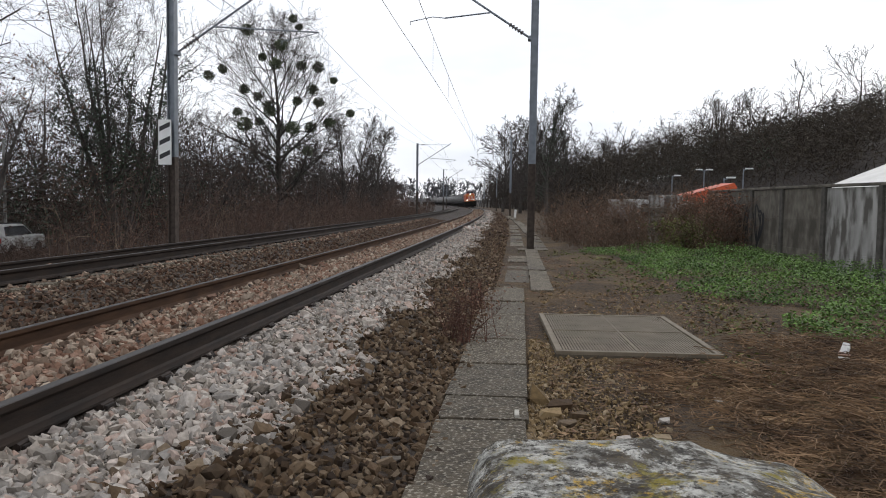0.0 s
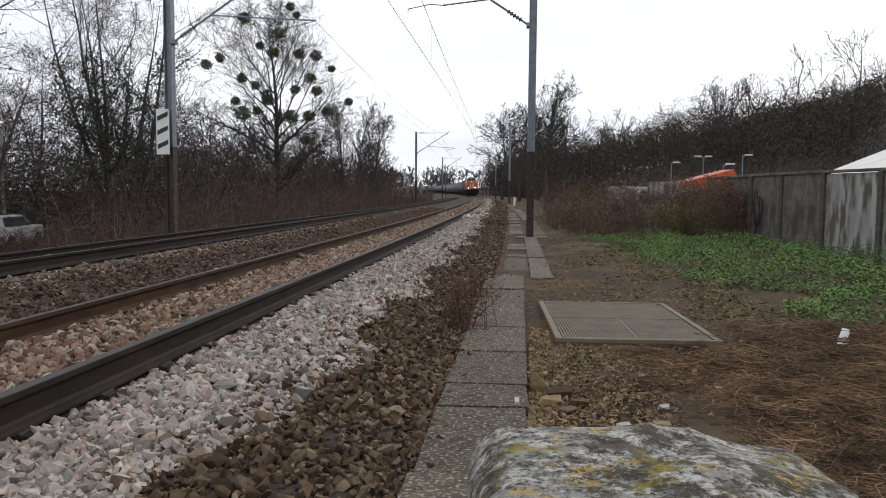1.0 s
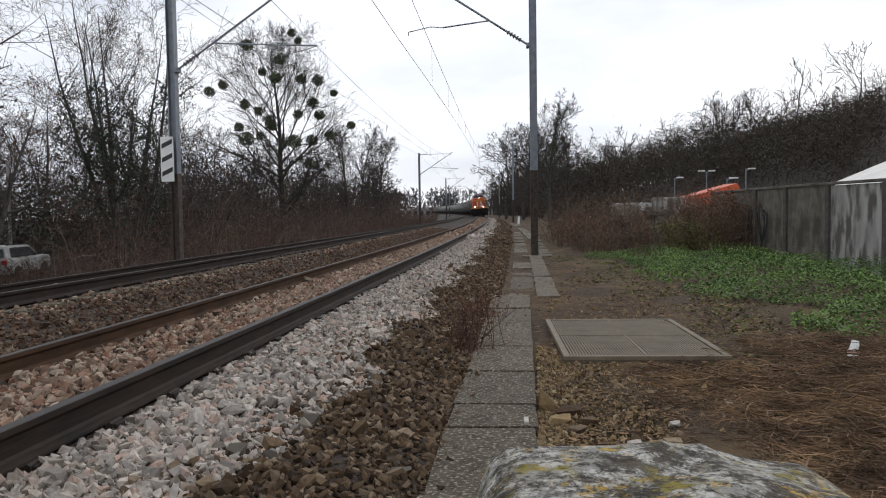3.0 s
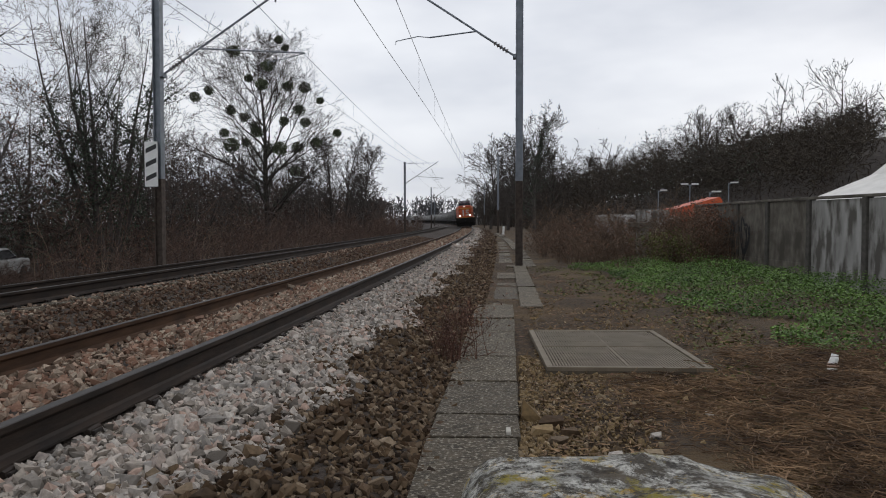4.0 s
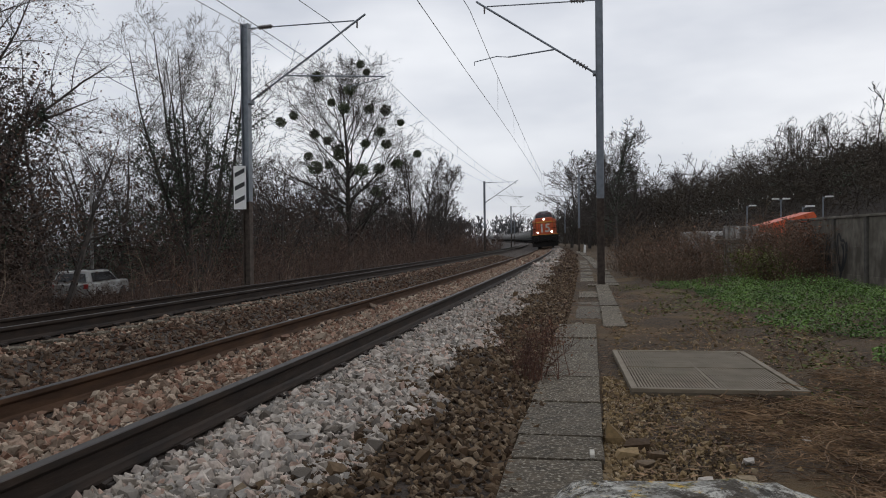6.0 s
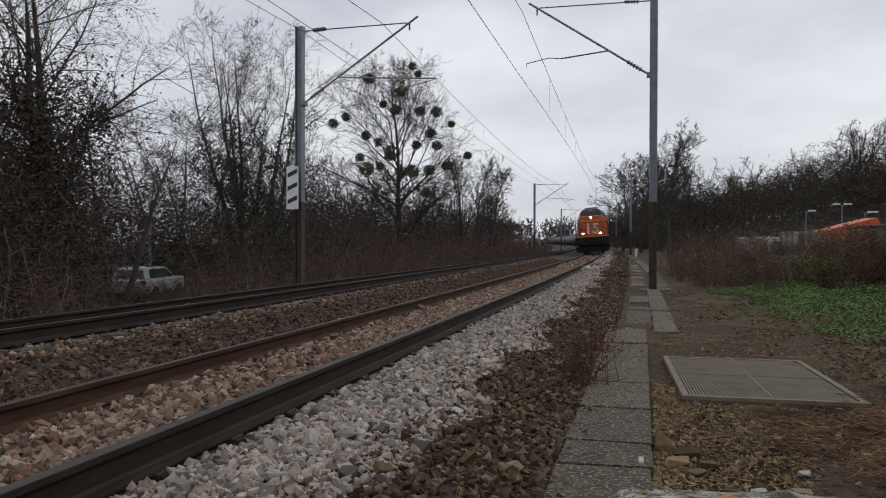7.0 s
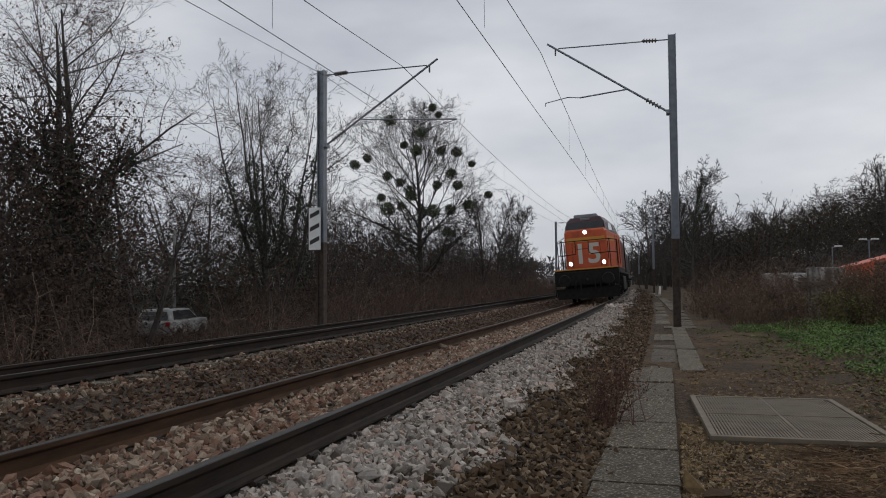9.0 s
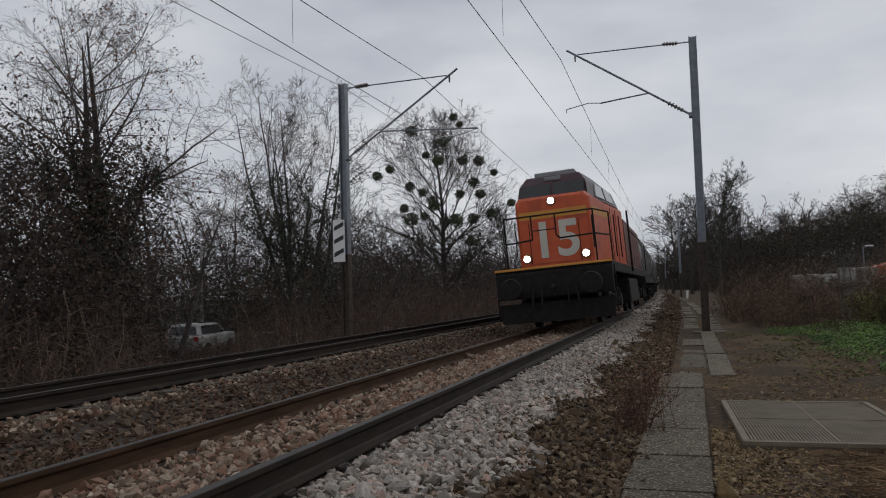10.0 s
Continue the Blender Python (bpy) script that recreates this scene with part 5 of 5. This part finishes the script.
def build_grating():
    root = thing("floor_grating", pose(0.80, 5.80, -0.314, 0, 0, -2.5), "grey metal mesh cover over a cable chamber", "grating")
    wx, wy = 1.27, 2.0
    bm = bmesh.new()
    # solid dark sheet under the bars, its colour standing in for shade below
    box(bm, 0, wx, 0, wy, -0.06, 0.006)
    part("shade_backing", bm, M_GRATESHADE, root)
    bm = bmesh.new()
    for a, b, c, d in ((0, wx, 0, 0.05), (0, wx, wy - 0.05, wy), (0, 0.05, 0.052, wy - 0.052), (wx - 0.05, wx, 0.052, wy - 0.052)):
        box(bm, a, b, c, d, 0.0, 0.035, 0.004)
    part("frame", bm, M_GRATE, root)
    for i in range(2):
        for j in range(2):
            x0, y0 = 0.056 + i * 0.58, 0.056 + j * 0.945
            # dark panel fills the mesh openings: the gaps' shade as colour
            pan = boxed("panel", (x0, x0 + 0.572, y0, y0 + 0.938, 0.008, 0.020), M_GRATESHADE, root)
            for k in range(24):
                boxed("bar", (x0 + 0.006 + k * 0.0236, x0 + 0.019 + k * 0.0236, y0 + 0.005, y0 + 0.933, 0.020, 0.031), M_GRATE, pan)
            for k in range(4):
                boxed("cross_bar", (x0, x0 + 0.57, y0 + 0.02 + k * 0.29, y0 + 0.04 + k * 0.29, 0.020, 0.026), M_GRATESHADE, pan)
    boxed("seam", (wx / 2 - 0.012, wx / 2 + 0.008, 0.056, wy - 0.056, 0.008, 0.036), M_GRATE, root)
    boxed("seam", (0.056, wx - 0.056, wy / 2 - 0.011, wy / 2 + 0.006, 0.008, 0.0355), M_GRATE, root)


M_GRATE = mat("weathered_zinc", (0.13, 0.105, 0.072), (0.185, 0.152, 0.108), 6, 0.7, 0.1, 0.2)
# darker tone of the zinc: shade between the bars, put into the colour
M_GRATESHADE = mat("grating_shadow", (0.07, 0.056, 0.038), (0.10, 0.08, 0.056), 14, 0.9, 0.3)
build_grating()


# ---- the lichen-covered stone post in front ----
def lichen_mat():
    m = mat("lichen_stone", (0.028, 0.022, 0.016), (0.085, 0.070, 0.050), 40, 0.95, 0.8, bump_scale=60)
    n, l = m.node_tree.nodes, m.node_tree.links
    b = n["Principled BSDF"]
    col = b.inputs["Base Color"].links[0].from_socket
    co = n.new("ShaderNodeTexCoord")
    for seed, scale, at, c in ((3.1, 26, 0.515, (0.24, 0.235, 0.21)), (11.7, 34, 0.54, (0.44, 0.43, 0.39)), (7.7, 22, 0.57, (0.19, 0.155, 0.025)), (19.2, 26, 0.595, (0.45, 0.28, 0.03)), (27.0, 95, 0.55, (0.028, 0.024, 0.019))):
        mp, nz, mr, mx = n.new("ShaderNodeMapping"), n.new("ShaderNodeTexNoise"), n.new("ShaderNodeMapRange"), n.new("ShaderNodeMix")
        mp.inputs["Location"].default_value = (seed, seed * 0.7, seed * 1.3)
        nz.inputs["Scale"].default_value, nz.inputs["Detail"].default_value, nz.inputs["Roughness"].default_value = scale, 12.0, 0.8
        mr.inputs[1].default_value, mr.inputs[2].default_value = at - 0.035, at + 0.035
        mx.data_type = "RGBA"
        l.new(co.outputs["Object"], mp.inputs[0])
        l.new(mp.outputs[0], nz.inputs["Vector"])
        l.new(nz.outputs[0], mr.inputs[0])
        l.new(mr.outputs[0], mx.inputs[0])
        l.new(col, mx.inputs[6])
        mx.inputs[7].default_value = (*c, 1)
        col = mx.outputs[2]
    l.new(col, b.inputs["Base Color"])
    return m


def build_post():
    bm = bmesh.new()
    bmesh.ops.create_cube(bm, size=1, matrix=Matrix.LocRotScale((0.165, 0.49, 0.15), None, (0.30, 0.34, 0.99)))
    top = [v for v in bm.verts if v.co.z > 0.3]
    bmesh.ops.bevel(bm, geom=[e for e in bm.edges if e.verts[0] in top or e.verts[1] in top], offset=0.035, segments=5, profile=0.5, affect="EDGES")
    bmesh.ops.subdivide_edges(bm, edges=list(bm.edges), cuts=5, use_grid_fill=True)
    for v in bm.verts:
        if v.co.z > 0:
            k = noise.noise(v.co * 14) * 0.006 + noise.noise(v.co * 45) * 0.0035
            v.co += Vector((k, k, k * 1.3))
            v.co.z -= max(0, v.co.x - 0.20) * 0.22 + 0.02 * max(0, 0.08 - v.co.x)
    for f in bm.faces:
        f.smooth = True
    o = part("stone_post", bm, lichen_mat())
    tagged(o, "weathered stone post crusted with grey and yellow lichen", "stone post")


build_post()


# ---- concrete panel wall with posts ----
M_WALL = mat("stained_wall_concrete", (0.085, 0.076, 0.060), (0.155, 0.140, 0.115), 7, 0.92, 0.3, spread=0.12, stain=(0.062, 0.054, 0.042), stain_scale=2.2, stain_at=0.56, stretch=(1, 1, 0.6))
M_WALLPALE = mat("pale_wall_concrete", (0.22, 0.215, 0.20), (0.36, 0.35, 0.33), 5, 0.92, 0.3, stain=(0.09, 0.083, 0.072), stain_scale=4.5, stain_at=0.52, stretch=(1, 1, 0.3))
M_WALLPOST = mat("dark_post_concrete", (0.05, 0.046, 0.04), (0.09, 0.083, 0.072), 9, 0.92, 0.3)
M_GRAFF = plain("faded_black_spray", (0.016, 0.016, 0.018), 0.85)


def build_wall():
    root = tagged(new("wall_1"), "old grey concrete panel wall with posts and faded scrawls", "wall", kind="structure")
    ys = [24.0, 22.05, 20.1, 18.15, 16.2, 14.3, 12.35, 10.4, 8.45]
    xs = [8.05, 7.95, 7.85, 7.8, 7.85, 8.0, 8.15, 8.3, 8.45]
    top, base = 1.27, -0.75
    for i, (x, y) in enumerate(zip(xs, ys)):
        bm = bmesh.new()
        box(bm, -0.075, 0.075, -0.075, 0.075, base, top + 0.02, 0.012)
        part("wall_post", bm, M_WALLPOST, root).matrix_local = pose(x, y, 0)
        if i + 1 < len(xs):
            x2, y2 = xs[i + 1], ys[i + 1]
            ln, yaw = math.hypot(x2 - x, y2 - y), math.degrees(math.atan2(y2 - y, x2 - x))
            h = (top - base) / 3
            for k in range(3):
                bm = bmesh.new()
                box(bm, 0.07, ln - 0.07, -0.025, 0.025, base + h * k + 0.0005, base + h * (k + 1) - 0.0005, 0.006)
                part("wall_panel", bm, M_WALLPALE if i in (4, 5) else M_WALL, root).matrix_local = pose(x, y, 0, 0, 0, yaw)
            bm = bmesh.new()
            box(bm, -0.02, ln + 0.02, -0.075, 0.075, top, top + 0.06, 0.015)
            part("coping", bm, M_WALL, root).matrix_local = pose(x, y, 0.015, 0, 0, yaw)
    # an old spray scrawl: unreadable looping strokes
    rng = np.random.default_rng(95)
    for k in range(11):
        bm = bmesh.new()
        y0, z0 = 21.75 - k * 0.235, 0.36 + 0.12 * math.sin(k * 1.9)
        h, lean, curl = rng.uniform(0.30, 0.55), rng.uniform(-0.12, 0.12), rng.uniform(0.8, 1.7)
        pts = [(y0 - lean * q + 0.13 * math.sin(q * curl * 3.1 + k), z0 + h * math.cos(q * 2.6 + 0.5 * (k % 3))) for q in np.linspace(0, 2.4, 15)]
        at = lambda y, z, o: Vector((float(np.interp(y, ys[::-1], xs[::-1])) - 0.031 - 0.001 * (k % 2), y, z)) + o
        for (ya, za), (yb, zb) in zip(pts[:-1], pts[1:]):
            d = Vector((0, yb - ya, zb - za)).normalized()
            nrm = Vector((0, -d.z, d.y)) * 0.034
            bm.faces.new([bm.verts.new(at(yy, zz, sg * nrm)) for yy, zz, sg in ((ya, za, 1), (yb, zb, 1), (yb, zb, -1), (ya, za, -1))])
        part("scrawl", bm, M_GRAFF, root, "faded black spray stroke")


build_wall()


# ---- behind the wall: tent, lorries, lamps ----
M_TENT = mat("white_canvas", (0.62, 0.60, 0.56), (0.74, 0.72, 0.68), 2, 0.8, 0.1)
M_STEELW = mat("dirty_white_paint", (0.30, 0.30, 0.29), (0.44, 0.44, 0.43), 3, 0.5, 0.05, stain=(0.25, 0.24, 0.22), stain_scale=2)
M_TYRE = plain("black_rubber", (0.02, 0.02, 0.02), 0.9)


def build_yard():
    root = thing("marquee_tent", pose(17.8, 27.0, -0.5), "white canvas marquee with a peaked roof", "tent")
    bm = bmesh.new()
    rim = [bm.verts.new((4.6 * math.cos(a), 4.6 * math.sin(a), 2.0)) for a in [k * math.pi / 8 for k in range(16)]]
    mid = [bm.verts.new((2.3 * math.cos(a), 2.3 * math.sin(a), 3.0)) for a in [k * math.pi / 8 for k in range(16)]]
    tip = bm.verts.new((0, 0, 5.0))
    for k in range(16):
        bm.faces.new((rim[k], rim[(k + 1) % 16], mid[(k + 1) % 16], mid[k]))
        bm.faces.new((mid[k], mid[(k + 1) % 16], tip))
    part("roof", bm, M_TENT, root)
    bm = bmesh.new()
    bmesh.ops.create_cone(bm, cap_ends=False, segments=16, radius1=4.55, radius2=4.55, depth=2.0, matrix=pose(0, 0, 1.0, 0, 0, 0))
    part("side_cloth", bm, M_TENT, root)
    # orange machine arm
    root = thing("orange_loader", pose(11.3, 34.0, -0.40, 0, 0, 14), "orange machine standing behind the wall", "machine")
    bm = bmesh.new()
    prism(bm, [(-1.3, 1.75), (0.9, 2.30), (1.05, 2.1), (0.9, 1.85), (-1.3, 1.45)], -0.5, 0.5)
    part("boom", bm, M_ORANGE, root)
    boxed("cab_body", (-1.0, 0.8, -0.7, 0.7, 0.5, 1.6), M_ORANGE, root, 0.08)
    for sx in (-0.7, 0.6):
        for sy in (-0.75, 0.75):
            rodded("wheel", (sx, sy - 0.12, 0.4), (sx, sy + 0.12, 0.4), 0.42, M_TYRE, root, 16)
    # white van behind the shrubs
    root = thing("white_van", pose(8.9, 33.0, -0.8, 0, 0, 28), "dirty white van parked behind the shrubs", "van")
    bm = bmesh.new()
    prism(bm, [(-2.2, 0.4), (2.3, 0.4), (2.3, 1.0), (1.5, 1.1), (1.0, 1.85), (-2.2, 1.9)], -0.9, 0.9)
    bmesh.ops.bevel(bm, geom=list(bm.edges), offset=0.08, segments=2, profile=0.5, affect="EDGES")
    part("body", bm, M_STEELW, root)
    boxed("side_glass", (-1.9, 0.7, -0.915, -0.89, 1.2, 1.7), M_GLASS, root, 0.01)
    for sx in (-1.4, 1.4):
        for sy in (-0.82, 0.82):
            rodded("wheel", (sx, sy - 0.1, 0.33), (sx, sy + 0.1, 0.33), 0.33, M_TYRE, root, 16)
    root = thing("concrete_pillar", pose(6.0, 22.6, -0.55), "short pale concrete pillar among shrubs", "pillar")
    boxed("shaft", (-0.2, 0.2, -0.2, 0.2, 0, 1.2), M_WALLPALE, root, 0.02)
    boxed("cap", (-0.5, 0.35, -0.3, 0.3, 1.2, 1.34), M_WALL, root, 0.02)
    boxed("concrete_block", (-0.5, 0.5, -0.25, 0.25, 0, 1.75), M_WALLPALE, None, 0.05).matrix_world = pose(6.9, 25.0, -0.55, 0, 0, 20)
    tagged(bpy.data.objects["concrete_block"], "pale rough concrete block behind the shrubs", "block")
    # street lamps of the car park
    for az, d, top, two in ((15.83, 58, 3.0, False), (18.0, 60, 3.5, True), (19.35, 46, 2.4, False), (20.6, 55, 3.3, False)):
        x, y, z = at_view(az, d, 0)
        z = -0.6
        root = thing("street_lamp", pose(x, y, z), "thin grey street lamp with pale flat head", "street lamp", "car park lamps")
        H = 0.843 + d * math.tan(radians({15.83: 2.18, 18.0: 2.59, 19.35: 2.03, 20.6: 2.66}[az])) - z
        rodded("pole", (0, 0, -0.3), (0, 0, H), 0.06, M_GALV, root, 8, 0.04)
        for sx in ((-1, 1) if two else (1,)):
            bm = bmesh.new()
            rod(bm, (0, 0, H - 0.1), (sx * 0.3, 0, H), 0.03, 6)
            part("arm", bm, M_GALV, root)
            boxed("lamp_head", (sx * 0.38 - 0.24, sx * 0.38 + 0.24, -0.12, 0.12, H - 0.02, H + 0.07), M_SIGNW, root, 0.03)
    root = thing("litter_cup", pose(3.0, 5.82, -0.33, 0, 18, 30), "crumpled white and red paper cup", "litter")
    bm = bmesh.new()
    bmesh.ops.create_cone(bm, cap_ends=True, segments=12, radius1=0.042, radius2=0.022, depth=0.15, matrix=pose(0, 0, 0.07))
    bmesh.ops.subdivide_edges(bm, edges=[e for e in bm.edges if abs(e.verts[0].co.z - e.verts[1].co.z) > 0.1], cuts=3)
    for v in bm.verts:
        v.co += Vector((noise.noise(v.co * 30), noise.noise(v.co * 30 + Vector((5, 0, 0))), 0)) * 0.012
    part("cup", bm, M_SIGNW, root)
    rodded("red_band", (0, 0, 0.04), (0, 0, 0.065), 0.041, plain("faded_red", (0.5, 0.33, 0.27), 0.7), root, 12, 0.045)
    root = thing("distance_post", pose(5.25, 66.0, -0.4, 0, 4, 0), "short white marker post on the verge", "marker post")
    boxed("shaft", (-0.09, 0.09, -0.06, 0.06, 0, 0.75), M_SIGNW, root, 0.02)


build_yard()


# ---- across the track: car, pole, boxes, far house ----
def build_car(x, y, z, yaw):
    root = thing("estate_car", pose(x, y, z, 0, 0, yaw), "white estate car with roof rails, parked in the wood", "car")
    bm = bmesh.new()
    prism(bm, [(-0.86, 0.32), (0.86, 0.32), (0.90, 0.62), (0.86, 0.95), (-0.86, 0.95), (-0.90, 0.62)], -2.2, 2.2)
    bmesh.ops.bevel(bm, geom=list(bm.edges), offset=0.09, segments=3, profile=0.5, affect="EDGES")
    part("body", bm, M_STEELW, root)
    bm = bmesh.new()
    prism(bm, [(-0.80, 0.93), (0.80, 0.93), (0.62, 1.46), (-0.62, 1.46)], -2.1, 1.2)
    bmesh.ops.translate(bm, vec=(0, 0.28, 0), verts=[v for v in bm.verts if v.co.y < 0 and v.co.z > 1.2])
    bmesh.ops.translate(bm, vec=(0, -0.75, 0), verts=[v for v in bm.verts if v.co.y > 0 and v.co.z > 1.2])
    bmesh.ops.bevel(bm, geom=list(bm.edges), offset=0.06, segments=2, profile=0.5, affect="EDGES")
    part("cabin", bm, M_STEELW, root)
    bm = bmesh.new()
    prism(bm, [(-0.66, 1.02), (0.66, 1.02), (0.56, 1.36), (-0.56, 1.36)], -2.09, -1.6)
    bmesh.ops.translate(bm, vec=(0, 0.19, 0), verts=[v for v in bm.verts if v.co.z > 1.2])
    part("rear_window", bm, M_GLASS, root)
    for sx in (-1, 1):
        bm = bmesh.new()
        f = [bm.verts.new(c) for c in ((sx * 0.795, -1.7, 1.0), (sx * 0.795, 0.95, 1.0), (sx * 0.665, 0.4, 1.38), (sx * 0.665, -1.55, 1.38))]
        bm.faces.new(f)
        part("side_window", bm, M_GLASS, root)
        rodded("roof_rail", (sx * 0.56, -1.6, 1.51), (sx * 0.56, 0.3, 1.51), 0.02, M_TYRE, root, 6)
        boxed("tail_lamp", (sx * 0.72 - 0.1, sx * 0.72 + 0.1, -2.215, -2.15, 0.72, 0.92), plain("red_lens", (0.35, 0.02, 0.02), 0.3), root, 0.02)
        for sy in (-1.35, 1.35):
            rodded("wheel", (sx * 0.78, sy, 0.32), (sx * 0.92, sy, 0.32), 0.32, M_TYRE, root, 18)


x, y, z = at_view(-30.9, 38, 0)
build_car(x, y, -1.78, 8)
x, y, z = at_view(-30.8, 40.5, 0)
root = thing("telegraph_pole", pose(x, y, -1.8), "slim grey concrete pole beside the parked car", "pole")
rodded("shaft", (0, 0, -0.3), (0, 0, 5.2), 0.085, M_WALLPALE, root, 8, 0.065)
boxed("cap", (-0.09, 0.09, -0.09, 0.09, 5.2, 5.26), M_WALLPALE, root, 0.01)
for x, y, w in ((-4.38, 15.7, 0.22), (-3.43, 29.4, 0.26), (-2.58, 43.8, 0.3)):
    root = thing("trackside_box", pose(x, y, -0.3, 0, 0, 4), "small dark rusty box between the tracks", "box", "boxes between the tracks")
    boxed("case", (-w, w, -0.15, 0.15, -0.05, 0.14), M_MASTLOW, root, 0.02)
    boxed("lid", (-w - 0.02, w + 0.02, -0.17, 0.17, 0.14, 0.165), M_UNDER, root, 0.008)


def far_house(s, u, w, d, h, label, roof):
    x, y, _ = along(s, u)
    root = thing("far_building", pose(x, y, -1.5, 0, 0, 5), label, "building")
    boxed("wall", (-w / 2, w / 2, 0, d, 0, h), M_STEELW, root)
    bm = bmesh.new()
    prism(bm, [(-w / 2 - 0.3, h + 0.004), (w / 2 + 0.3, h + 0.004), (0, h + roof)], -0.3, d + 0.3)
    part("roof", bm, M_ROOFBOX, root)
    for k in range(4):
        xx = -w / 2 + w * (k + 0.5) / 4
        boxed("window", (xx - 0.6, xx + 0.6, -0.02, 0.05, 1.2, 2.6), M_GLASS, root)


far_house(262, -14.5, 9, 8, 2.6, "low white building beyond the curve", 1.6)
far_house(300, -26, 22, 8, 2.0, "long pale low building beyond the curve", 0.6)


# ---- what moves: the train comes along the near track at about 15 m/s ----
def motions():
    times = [k * 0.5 for k in range(21)]
    front = [17.775 + 14.788 * (10 - t) + 0.06 * (10 - t) ** 2 - 0.95 for t in times]
    walk(LOCO, [(t, vehicle_pose(s, 14.2)) for t, s in zip(times, front)])
    for i, w in enumerate(WAGONS):
        walk(w, [(t, vehicle_pose(s + 14.5 + 15.0 * i, 15.0)) for t, s in zip(times, front)])


motions()
